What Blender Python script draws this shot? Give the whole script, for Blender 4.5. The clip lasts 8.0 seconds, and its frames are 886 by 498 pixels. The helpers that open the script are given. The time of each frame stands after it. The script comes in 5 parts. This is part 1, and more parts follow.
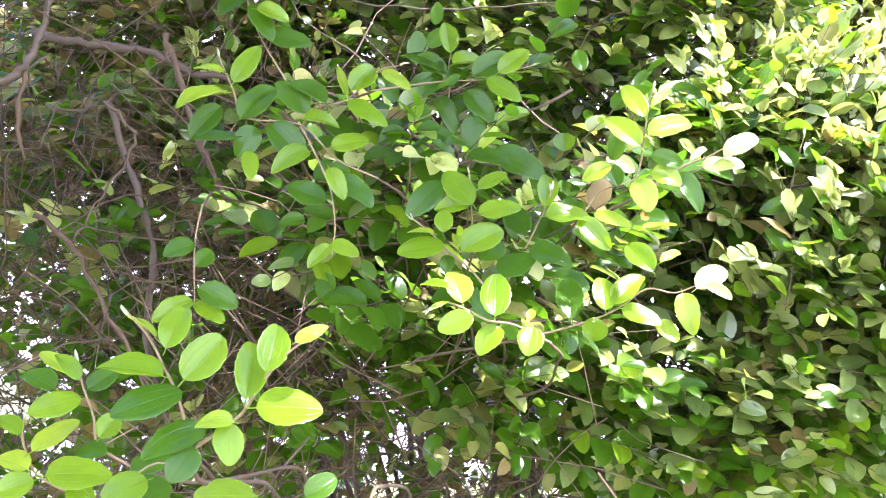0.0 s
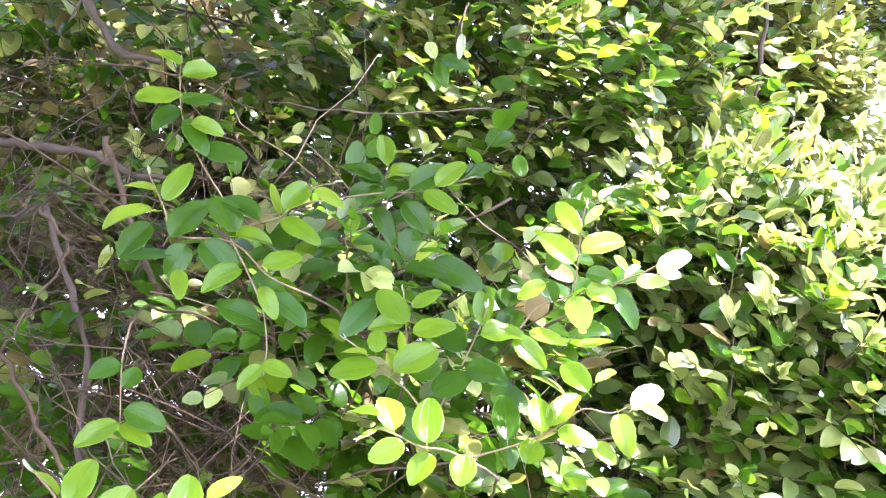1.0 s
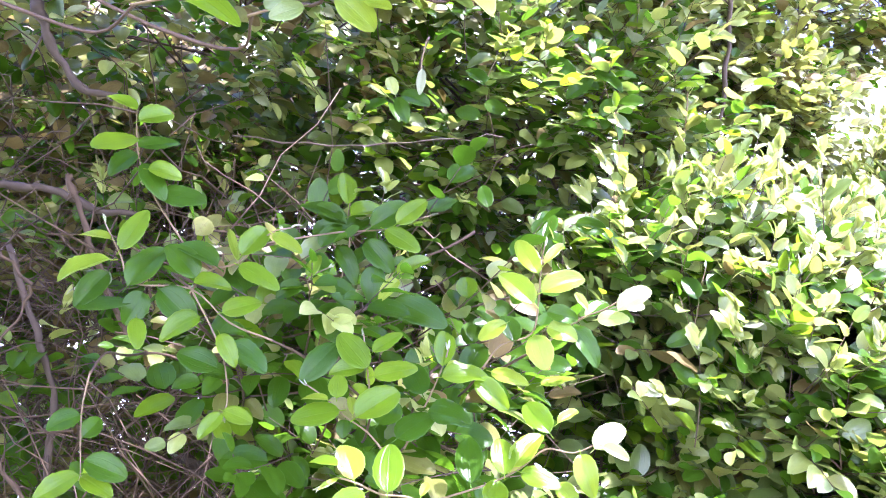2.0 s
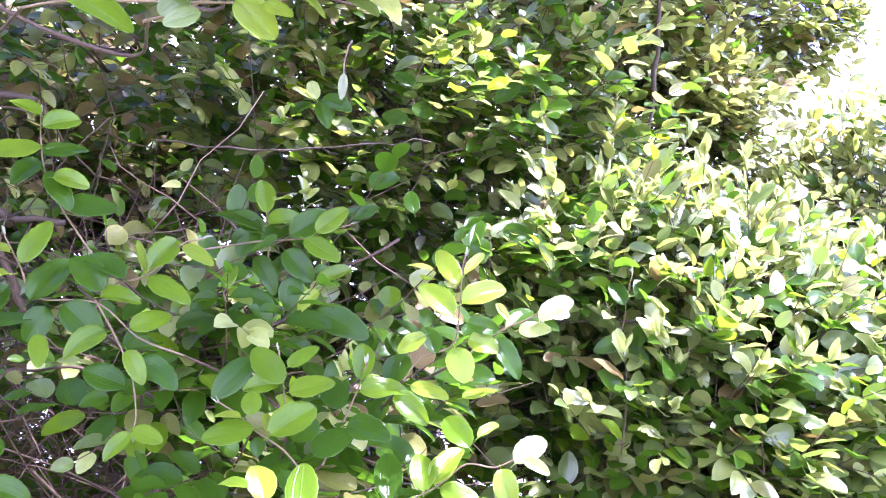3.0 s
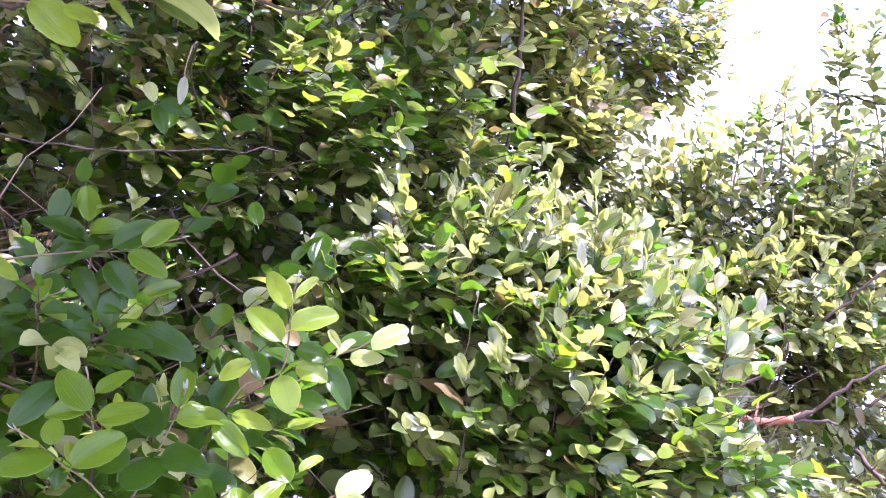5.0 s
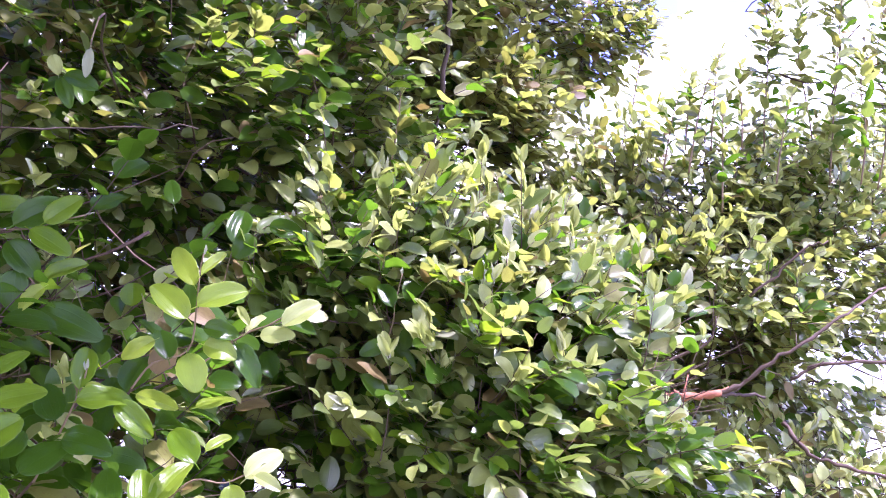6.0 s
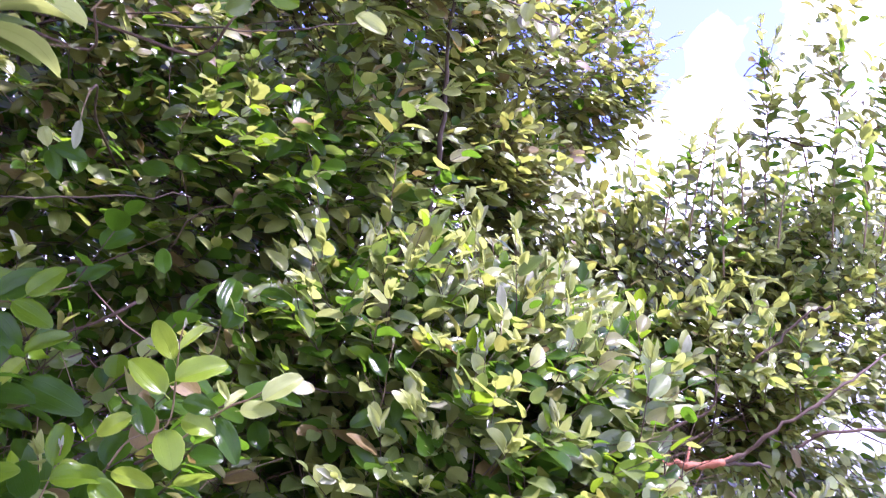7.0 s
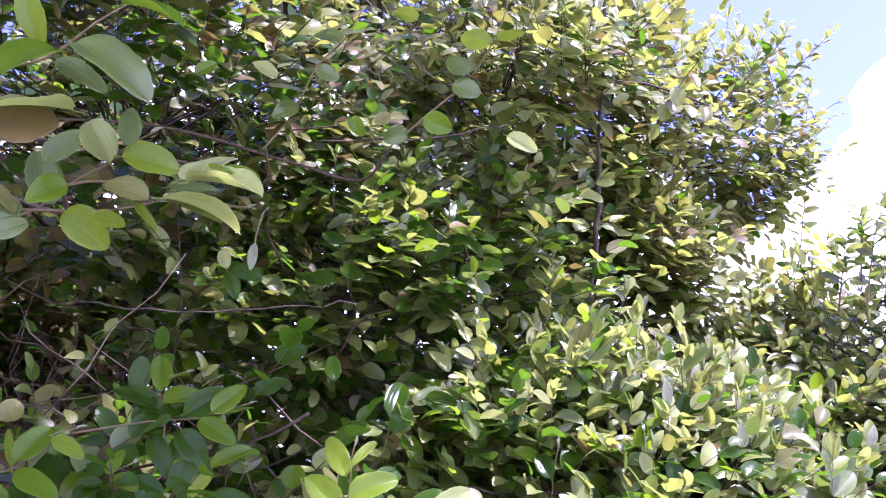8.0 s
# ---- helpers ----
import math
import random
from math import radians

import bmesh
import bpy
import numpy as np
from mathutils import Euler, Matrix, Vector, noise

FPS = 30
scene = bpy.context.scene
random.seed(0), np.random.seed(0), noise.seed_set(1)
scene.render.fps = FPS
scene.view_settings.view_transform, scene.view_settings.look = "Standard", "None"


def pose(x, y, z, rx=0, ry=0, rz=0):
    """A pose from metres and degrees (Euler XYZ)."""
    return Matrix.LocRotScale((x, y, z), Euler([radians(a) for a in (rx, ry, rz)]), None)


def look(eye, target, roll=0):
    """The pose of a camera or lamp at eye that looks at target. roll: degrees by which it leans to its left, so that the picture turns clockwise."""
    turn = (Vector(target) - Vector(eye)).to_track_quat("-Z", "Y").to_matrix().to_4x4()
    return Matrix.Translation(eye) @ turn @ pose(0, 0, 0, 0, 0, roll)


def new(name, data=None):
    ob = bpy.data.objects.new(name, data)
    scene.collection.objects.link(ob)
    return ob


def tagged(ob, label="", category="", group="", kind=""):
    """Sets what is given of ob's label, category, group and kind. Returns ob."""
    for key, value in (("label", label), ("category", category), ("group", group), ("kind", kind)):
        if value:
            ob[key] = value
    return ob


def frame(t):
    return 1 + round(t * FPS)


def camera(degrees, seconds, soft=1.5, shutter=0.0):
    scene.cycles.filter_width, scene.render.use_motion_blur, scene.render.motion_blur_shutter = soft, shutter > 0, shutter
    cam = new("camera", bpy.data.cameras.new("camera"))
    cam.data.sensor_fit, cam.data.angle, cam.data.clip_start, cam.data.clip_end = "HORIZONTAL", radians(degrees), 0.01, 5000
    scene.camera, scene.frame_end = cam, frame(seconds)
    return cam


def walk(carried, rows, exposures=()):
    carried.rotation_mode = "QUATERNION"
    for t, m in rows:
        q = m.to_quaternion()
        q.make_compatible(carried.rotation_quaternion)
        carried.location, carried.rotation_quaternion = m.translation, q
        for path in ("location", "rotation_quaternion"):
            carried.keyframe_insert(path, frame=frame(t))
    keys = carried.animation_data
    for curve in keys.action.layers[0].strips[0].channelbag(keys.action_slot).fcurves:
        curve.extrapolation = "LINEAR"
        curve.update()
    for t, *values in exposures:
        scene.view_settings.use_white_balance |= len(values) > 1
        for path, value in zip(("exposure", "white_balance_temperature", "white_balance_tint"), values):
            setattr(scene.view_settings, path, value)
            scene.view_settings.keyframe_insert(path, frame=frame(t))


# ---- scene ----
cam = camera(50.6, 8.0, soft=1.0, shutter=0.15)
PATH = [
    (0, (0.0, 0.0, 1.55), (-0.0, 1.981, 1.828), 1.5),
    (0.5, (0.015, 0.002, 1.581), (0.085, 1.972, 1.921), 1.0),
    (1, (0.029, 0.003, 1.608), (0.115, 1.953, 2.045), 0.8),
    (1.5, (0.042, -0.006, 1.641), (0.137, 1.938, 2.102), 0.0),
    (2.8, (0.087, -0.002, 1.655), (0.297, 1.935, 2.106), -1.7),
    (3, (0.092, 0.015, 1.669), (0.335, 1.948, 2.121), -1.8),
    (3.5, (0.093, 0.026, 1.695), (0.411, 1.945, 2.161), -1.0),
    (4, (0.118, 0.018, 1.698), (0.504, 1.925, 2.16), -1.2),
    (4.5, (0.137, 0.027, 1.7), (0.592, 1.92, 2.157), -1.4),
    (4.7, (0.137, 0.034, 1.707), (0.617, 1.923, 2.158), -1.1),
    (5.8, (0.182, 0.048, 1.698), (0.78, 1.906, 2.137), -2.3),
    (6, (0.192, 0.052, 1.693), (0.81, 1.907, 2.111), -2.4),
    (6.5, (0.217, 0.059, 1.681), (0.848, 1.91, 2.098), -2.3),
    (7, (0.227, 0.052, 1.71), (0.819, 1.884, 2.252), -2.4),
    (7.5, (0.224, 0.032, 1.747), (0.637, 1.87, 2.418), -1.8),
    (8, (0.222, 0.016, 1.75), (0.479, 1.871, 2.452), -1.9),
]
EXPOSURE = [(0.0, 4.25, 5850, 26), (1.5, 4.22, 5500, 32), (3.0, 3.95, 5250, 48), (5.8, 3.06, 5400, 55), (8.0, 2.77, 5350, 56)]
walk(cam, [(t, look(eye, target, roll)) for t, eye, target, roll in PATH], EXPOSURE)

# ---------------------------------------------------------------- light
SUN_AZ, SUN_EL = 116.0, 60.0          # degrees to the right of +y, and up


def make_world():
    w = bpy.data.worlds.new("sky")
    scene.world = w
    w.use_nodes = True
    nt = w.node_tree
    nt.nodes.clear()
    N = nt.nodes.new
    L = nt.links.new
    out, bg = N("ShaderNodeOutputWorld"), N("ShaderNodeBackground")
    sky = N("ShaderNodeTexSky")
    sky.sky_type, sky.sun_disc = "NISHITA", False
    sky.sun_elevation, sky.sun_rotation = radians(SUN_EL), radians(SUN_AZ)
    sky.air_density, sky.dust_density, sky.ozone_density = 1.0, 0.6, 2.0
    co = N("ShaderNodeTexCoord")
    sep = N("ShaderNodeSeparateXYZ")
    L(co.outputs["Generated"], sep.inputs[0])
    # beyond the view the bank is carried on to add fill light
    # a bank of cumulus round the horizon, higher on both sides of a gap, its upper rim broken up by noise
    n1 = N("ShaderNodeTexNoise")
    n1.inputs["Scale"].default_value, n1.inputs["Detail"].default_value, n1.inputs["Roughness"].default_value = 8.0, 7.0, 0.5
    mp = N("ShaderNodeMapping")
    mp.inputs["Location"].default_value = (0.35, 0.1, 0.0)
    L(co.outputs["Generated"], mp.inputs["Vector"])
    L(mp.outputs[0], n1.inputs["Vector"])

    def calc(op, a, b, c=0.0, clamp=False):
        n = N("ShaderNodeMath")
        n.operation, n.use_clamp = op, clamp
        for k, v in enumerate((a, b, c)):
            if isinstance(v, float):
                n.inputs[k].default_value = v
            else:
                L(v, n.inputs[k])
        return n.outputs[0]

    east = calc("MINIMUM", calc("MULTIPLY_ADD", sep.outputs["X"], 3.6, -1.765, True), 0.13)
    # raised to whiten the gaps in the crown and add fill light
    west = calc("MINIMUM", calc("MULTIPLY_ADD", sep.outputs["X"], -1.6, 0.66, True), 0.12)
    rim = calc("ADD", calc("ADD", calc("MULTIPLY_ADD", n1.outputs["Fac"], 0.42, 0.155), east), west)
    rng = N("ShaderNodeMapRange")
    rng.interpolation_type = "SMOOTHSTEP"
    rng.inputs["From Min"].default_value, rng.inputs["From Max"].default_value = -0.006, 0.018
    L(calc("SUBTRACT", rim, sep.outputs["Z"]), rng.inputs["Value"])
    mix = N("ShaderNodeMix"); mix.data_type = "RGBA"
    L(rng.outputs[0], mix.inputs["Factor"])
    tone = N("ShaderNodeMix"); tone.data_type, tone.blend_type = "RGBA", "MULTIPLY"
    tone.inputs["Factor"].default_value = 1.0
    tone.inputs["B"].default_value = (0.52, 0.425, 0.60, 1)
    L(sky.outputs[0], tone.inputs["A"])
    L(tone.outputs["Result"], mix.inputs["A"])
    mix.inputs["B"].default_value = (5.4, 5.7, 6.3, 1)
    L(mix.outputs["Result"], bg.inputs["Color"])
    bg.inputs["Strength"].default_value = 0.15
    L(bg.outputs[0], out.inputs[0])


make_world()
sun_data = bpy.data.lights.new("sun", "SUN")
sun_data.energy, sun_data.angle, sun_data.color = 2.3, radians(2.0), (1.0, 0.95, 0.86)
sun = new("sun", sun_data)
SUN_DIR = Vector((math.sin(radians(SUN_AZ)) * math.cos(radians(SUN_EL)), math.cos(radians(SUN_AZ)) * math.cos(radians(SUN_EL)), math.sin(radians(SUN_EL))))
sun.matrix_world = look(SUN_DIR * 30, (0, 0, 0))


# ---------------------------------------------------------------- materials
def base_material(name):
    m = bpy.data.materials.new(name)
    m.use_nodes = True
    nt = m.node_tree
    return m, nt, nt.nodes["Principled BSDF"], nt.nodes["Material Output"]


def ramp(nt, fac, stops):
    r = nt.nodes.new("ShaderNodeValToRGB")
    el = r.color_ramp.elements
    while len(el) < len(stops):
        el.new(0.5)
    for e, (p, c) in zip(el, stops):
        e.position, e.color = p, (*c, 1)
    nt.links.new(fac, r.inputs["Fac"])
    return r.outputs["Color"]


def noise_fac(nt, scale, detail=4.0, rough=0.55, coord="Object", dist=0.0):
    tc, n = nt.nodes.new("ShaderNodeTexCoord"), nt.nodes.new("ShaderNodeTexNoise")
    n.inputs["Scale"].default_value, n.inputs["Detail"].default_value, n.inputs["Roughness"].default_value = scale, detail, rough
    n.inputs["Distortion"].default_value = dist
    nt.links.new(tc.outputs[coord], n.inputs["Vector"])
    return n.outputs["Fac"]


def math_node(nt, op, a, b=None, c=None):
    n = nt.nodes.new("ShaderNodeMath")
    n.operation = op
    for i, v in enumerate((a, b, c)):
        if v is None:
            continue
        if isinstance(v, (int, float)):
            n.inputs[i].default_value = v
        else:
            nt.links.new(v, n.inputs[i])
    return n.outputs[0]


def mix_rgb(nt, fac, a, b, kind="MIX"):
    n = nt.nodes.new("ShaderNodeMix")
    n.data_type, n.blend_type = "RGBA", kind
    for key, v in (("Factor", fac), ("A", a), ("B", b)):
        s = n.inputs[key]
        if isinstance(v, tuple):
            s.default_value = (*v, 1)
        elif isinstance(v, (int, float)):
            s.default_value = v
        else:
            nt.links.new(v, s)
    return n.outputs["Result"]


def bump(nt, bsdf, height, strength, distance):
    b = nt.nodes.new("ShaderNodeBump")
    b.inputs["Strength"].default_value, b.inputs["Distance"].default_value = strength, distance
    nt.links.new(height, b.inputs["Height"])
    nt.links.new(b.outputs[0], bsdf.inputs["Normal"])
    return b.outputs[0]


def leaf_material(name, dark, light, through_col, thin=0.4, rough=0.38, spots=0.66, ribs=0.13, gloss=0.5):
    """A thin leaf: glossy skin over a translucent body, three long veins, small brown spots."""
    m, nt, bsdf, out = base_material(name)
    info, geo, uv, sep = (nt.nodes.new("ShaderNode" + k) for k in ("ObjectInfo", "NewGeometry", "UVMap", "SeparateXYZ"))
    uv.uv_map = "leaf"
    nt.links.new(uv.outputs[0], sep.inputs[0])
    rnd = math_node(nt, "FRACT", math_node(nt, "ADD", info.outputs["Random"], geo.outputs["Random Per Island"]))
    col = ramp(nt, rnd, [(0.0, dark), (0.55, tuple((a + b) / 2 for a, b in zip(dark, light))), (1.0, light)])
    # mottling that differs from leaf to leaf
    def own_noise(scale, detail):
        n = nt.nodes.new("ShaderNodeTexNoise")
        n.noise_dimensions = "4D"
        n.inputs["Scale"].default_value, n.inputs["Detail"].default_value = scale, detail
        nt.links.new(uv.outputs[0], n.inputs["Vector"])
        nt.links.new(math_node(nt, "MULTIPLY", rnd, 57.0), n.inputs["W"])
        return n.outputs["Fac"]

    mott = nt.nodes.new("ShaderNodeMapRange")
    mott.inputs["From Min"].default_value, mott.inputs["From Max"].default_value = 0.35, 0.70
    nt.links.new(own_noise(3.2, 4.0), mott.inputs["Value"])
    col = mix_rgb(nt, math_node(nt, "MULTIPLY", mott.outputs[0], 0.55), col, tuple(0.60 * c for c in dark))
    col = mix_rgb(nt, math_node(nt, "MULTIPLY", own_noise(11.0, 3.0), 0.30), col, light)
    # the midrib and two side veins
    vv = math_node(nt, "ABSOLUTE", math_node(nt, "MULTIPLY_ADD", sep.outputs["Y"], 2.0, -1.0))
    side = math_node(nt, "ABSOLUTE", math_node(nt, "SUBTRACT", vv, 0.5))
    near_vein = math_node(nt, "MINIMUM", vv, math_node(nt, "ADD", side, 0.015))
    vein = nt.nodes.new("ShaderNodeMapRange")
    vein.interpolation_type = "SMOOTHSTEP"
    for k, v in (("From Min", 0.0), ("From Max", 0.06), ("To Min", 1.0), ("To Max", 0.0)):
        vein.inputs[k].default_value = v
    nt.links.new(near_vein, vein.inputs["Value"])
    pale = tuple(min(1.0, 1.25 * c + 0.03) for c in light)
    col = mix_rgb(nt, math_node(nt, "MULTIPLY", vein.outputs[0], ribs), col, pale if ribs < 0.3 else tuple(0.45 * c for c in dark))
    # the downy rim
    rim = math_node(nt, "MULTIPLY", math_node(nt, "GREATER_THAN", vv, 0.94), 0.42)
    col = mix_rgb(nt, rim, col, pale)
    # rust spots
    sp = nt.nodes.new("ShaderNodeMapRange")
    for k, v in (("From Min", spots), ("From Max", spots + 0.05)):
        sp.inputs[k].default_value = v
    nt.links.new(own_noise(9.0, 2.0), sp.inputs["Value"])
    col = mix_rgb(nt, math_node(nt, "MULTIPLY", sp.outputs[0], 0.6), col, (0.11, 0.07, 0.025))
    nt.links.new(col, bsdf.inputs["Base Color"])
    bsdf.inputs["Roughness"].default_value = rough
    bsdf.inputs["Specular IOR Level"].default_value = gloss
    h = math_node(nt, "MULTIPLY_ADD", vein.outputs[0], -0.35, math_node(nt, "MULTIPLY", own_noise(14.0, 2.0), 0.5))
    nrm = bump(nt, bsdf, h, 0.5, 0.0010)
    tr = nt.nodes.new("ShaderNodeBsdfTranslucent")
    tcol = mix_rgb(nt, 0.8, col, through_col)
    nt.links.new(tcol, tr.inputs["Color"])
    nt.links.new(nrm, tr.inputs["Normal"])
    mx = nt.nodes.new("ShaderNodeMixShader")
    mx.inputs[0].default_value = thin
    nt.links.new(bsdf.outputs[0], mx.inputs[1])
    nt.links.new(tr.outputs[0], mx.inputs[2])
    nt.links.new(mx.outputs[0], out.inputs["Surface"])
    return m


def bark_material(name, a, b, c, scale=60.0):
    m, nt, bsdf, _ = base_material(name)
    f1, f2 = noise_fac(nt, scale, 5.0, 0.6, dist=0.6), noise_fac(nt, scale * 0.16, 3.0)
    col = mix_rgb(nt, f2, ramp(nt, f1, [(0.25, a), (0.6, b), (0.85, c)]), b, "MIX")
    nt.links.new(col, bsdf.inputs["Base Color"])
    bsdf.inputs["Roughness"].default_value = 0.8
    bump(nt, bsdf, f1, 0.7, 0.003)
    return m


M_MATURE = leaf_material("leaf_mature", (0.064, 0.103, 0.018), (0.140, 0.186, 0.042), (0.24, 0.36, 0.040), 0.34, 0.34, gloss=0.55)
M_YOUNG = leaf_material("leaf_young", (0.21, 0.26, 0.060), (0.37, 0.41, 0.135), (0.48, 0.54, 0.11), 0.42, 0.34, 0.7, 0.32, 0.42)
M_OLD = leaf_material("leaf_old", (0.10, 0.070, 0.020), (0.20, 0.155, 0.040), (0.24, 0.18, 0.04), 0.35, 0.5, 0.55, gloss=0.3)
# mature leaf with back light put into its brighter green
M_BRIGHT = leaf_material("leaf_bright", (0.064, 0.134, 0.005), (0.120, 0.196, 0.008), (0.28, 0.45, 0.006), 0.48, 0.24, 0.72, gloss=0.26)
M_PALE = leaf_material("leaf_downy", (0.21, 0.24, 0.13), (0.37, 0.38, 0.24), (0.38, 0.43, 0.17), 0.34, 0.6, 0.7)
# a deep green, darkened further to put shade into the left sprigs' colour
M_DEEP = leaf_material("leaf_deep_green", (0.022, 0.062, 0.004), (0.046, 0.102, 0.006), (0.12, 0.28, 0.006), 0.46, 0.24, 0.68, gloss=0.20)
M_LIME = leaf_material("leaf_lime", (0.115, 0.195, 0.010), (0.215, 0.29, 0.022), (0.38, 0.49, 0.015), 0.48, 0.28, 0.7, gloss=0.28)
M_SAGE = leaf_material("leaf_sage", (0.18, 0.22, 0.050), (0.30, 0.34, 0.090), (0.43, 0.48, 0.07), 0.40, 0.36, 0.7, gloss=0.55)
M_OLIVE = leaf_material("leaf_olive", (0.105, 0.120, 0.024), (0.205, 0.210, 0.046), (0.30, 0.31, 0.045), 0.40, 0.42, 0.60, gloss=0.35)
LEAF_MATS = [M_MATURE, M_YOUNG, M_OLD, M_BRIGHT, M_PALE, M_DEEP, M_LIME, M_SAGE, M_OLIVE]
M_TWIG = bark_material("twig_bark", (0.030, 0.016, 0.008), (0.066, 0.038, 0.019), (0.140, 0.096, 0.058))
M_GREEN_TWIG = bark_material("young_twig", (0.10, 0.066, 0.034), (0.18, 0.125, 0.066), (0.30, 0.235, 0.145))
M_BARK = bark_material("bark", (0.03, 0.021, 0.016), (0.068, 0.045, 0.032), (0.14, 0.108, 0.082), 45.0)
M_RED_BARK = bark_material("red_bark", (0.15, 0.045, 0.018), (0.30, 0.105, 0.045), (0.42, 0.23, 0.13), 80.0)


# ---------------------------------------------------------------- mesh helpers
def thing(name, at, label, category, group="", kind=""):
    ob = new(name)
    ob.empty_display_size = 0.1
    ob.location = at
    return tagged(ob, label, category, group, kind)


def part(name, mesh, parent, label="", kind="", m=None):
    """One mesh object under a thing or part; m is its place in the world."""
    ob = new(name, mesh)
    ob.parent = parent
    world = m if m is not None else Matrix.Identity(4)
    chain = Matrix.Identity(4)
    p = parent
    while p is not None:
        chain = p.matrix_basis @ chain
        p = p.parent
    ob.matrix_basis = chain.inverted() @ world
    return tagged(ob, label, "", "", kind)


def mesh_from(name, verts, faces, mats, smooth=True, mat_index=None, uvs=None):
    me = bpy.data.meshes.new(name)
    me.from_pydata(verts, [], faces)
    for m in mats:
        me.materials.append(m)
    me.polygons.foreach_set("use_smooth", [smooth] * len(me.polygons))
    if mat_index is not None:
        me.polygons.foreach_set("material_index", mat_index)
    if uvs is not None:
        lay = me.uv_layers.new(name="leaf")
        idx = np.empty(len(me.loops), dtype=np.int32)
        me.loops.foreach_get("vertex_index", idx)
        lay.data.foreach_set("uv", np.asarray(uvs, dtype=np.float32)[idx].ravel())
    me.update()
    return me


def spline(points, n):
    """Catmull-Rom through the points, n steps a span."""
    p = [Vector(q) for q in points]
    p = [p[0] * 2 - p[1]] + p + [p[-1] * 2 - p[-2]]
    out = []
    for i in range(1, len(p) - 2):
        a, b, c, d = p[i - 1:i + 3]
        for k in range(n):
            t = k / n
            out.append(0.5 * ((2 * b) + (c - a) * t + (2 * a - 5 * b + 4 * c - d) * t * t + (3 * b - a - 3 * c + d) * t ** 3))
    out.append(p[-2])
    return out


class Heap:
    """Collects vertices and faces of many small pieces for one mesh."""

    def __init__(self):
        self.v, self.f, self.n = [], [], 0

    def tube(self, pts, r0, r1, sides=5, rough=0.0, rng=random):
        pts = [Vector(p) for p in pts]
        k = len(pts)
        side = None
        verts = []
        for i, p in enumerate(pts):
            d = (pts[min(i + 1, k - 1)] - pts[max(i - 1, 0)]).normalized()
            if side is None:
                side = d.orthogonal().normalized()
            side = (side - d * side.dot(d)).normalized()
            up = d.cross(side)
            r = r0 + (r1 - r0) * i / (k - 1)
            r *= 1 + rough * (rng.random() - 0.5)
            for j in range(sides):
                a = 2 * math.pi * j / sides
                verts.append(p + side * (r * math.cos(a)) + up * (r * math.sin(a)))
        b = self.n
        faces = []
        for i in range(k - 1):
            for j in range(sides):
                j2 = (j + 1) % sides
                faces.append((b + i * sides + j, b + i * sides + j2, b + (i + 1) * sides + j2, b + (i + 1) * sides + j))
        faces.append(tuple(b + (k - 1) * sides + j for j in range(sides)))
        faces.append(tuple(b + j for j in reversed(range(sides))))
        self.v += verts
        self.f += faces
        self.n += len(verts)

    def mesh(self, name, mat):
        return mesh_from(name, [tuple(v) for v in self.v], self.f, [mat])


# ---------------------------------------------------------------- leaves
def leaf_profile(s):
    """Half breadth of an oval, blunt-tipped leaf, broadest a little below its middle."""
    return 0.285 * math.sin(math.pi * s ** 0.86) ** (0.58 - 0.06 * s) if 0 < s < 1 else 0.0


def leaf_shape(stations, half, fold, droop, twist, wave, teeth=0.0, stalk=True):
    """Vertices, faces and uv of a leaf of length 1 along +y, its face towards +z."""
    v, uv, f = [(0, 0, 0)], [(0.0, 0.5)], []
    rows = [[0]]
    for k, s in enumerate(stations[1:-1]):
        w = leaf_profile(s)
        row = []
        for j in range(-half, half + 1):
            q = j / half
            x = w * q * (1 + (teeth * (1 if k % 2 else -1) if abs(j) == half else 0))
            z = fold * abs(x) + 0.05 * w * (1 - math.cos(4 * math.pi * q)) * (half > 2) - droop * s * s + wave * math.sin(9 * s + 2.0 * (q > 0)) * abs(q) * w
            x2 = x * math.cos(twist * s) - z * math.sin(twist * s)
            z2 = x * math.sin(twist * s) + z * math.cos(twist * s)
            row.append(len(v))
            v.append((x2, s * (1 - 0.25 * droop), z2))
            uv.append((s, 0.5 + 0.5 * q))
        rows.append(row)
    rows.append([len(v)])
    v.append((0.0, 1 - 0.25 * droop, -droop * 1.05))
    uv.append((1.0, 0.5))
    for a, b in zip(rows, rows[1:]):
        if len(a) == 1:
            f += [(a[0], b[j + 1], b[j]) for j in range(len(b) - 1)]
        elif len(b) == 1:
            f += [(a[j], a[j + 1], b[0]) for j in range(len(a) - 1)]
        else:
            f += [(a[j], a[j + 1], b[j + 1], b[j]) for j in range(len(a) - 1)]
    if stalk:
        n = len(v)
        for y, r in ((-0.13, 0.014), (0.02, 0.012)):
            for j in range(3):
                a = 2.1 * j
                v.append((r * math.cos(a), y, r * math.sin(a) - 0.008))
                uv.append((0.0, 0.5))
        f += [(n + j, n + (j + 1) % 3, n + 3 + (j + 1) % 3, n + 3 + j) for j in range(3)]
    return np.array(v, dtype=np.float32), f, np.array(uv, dtype=np.float32)


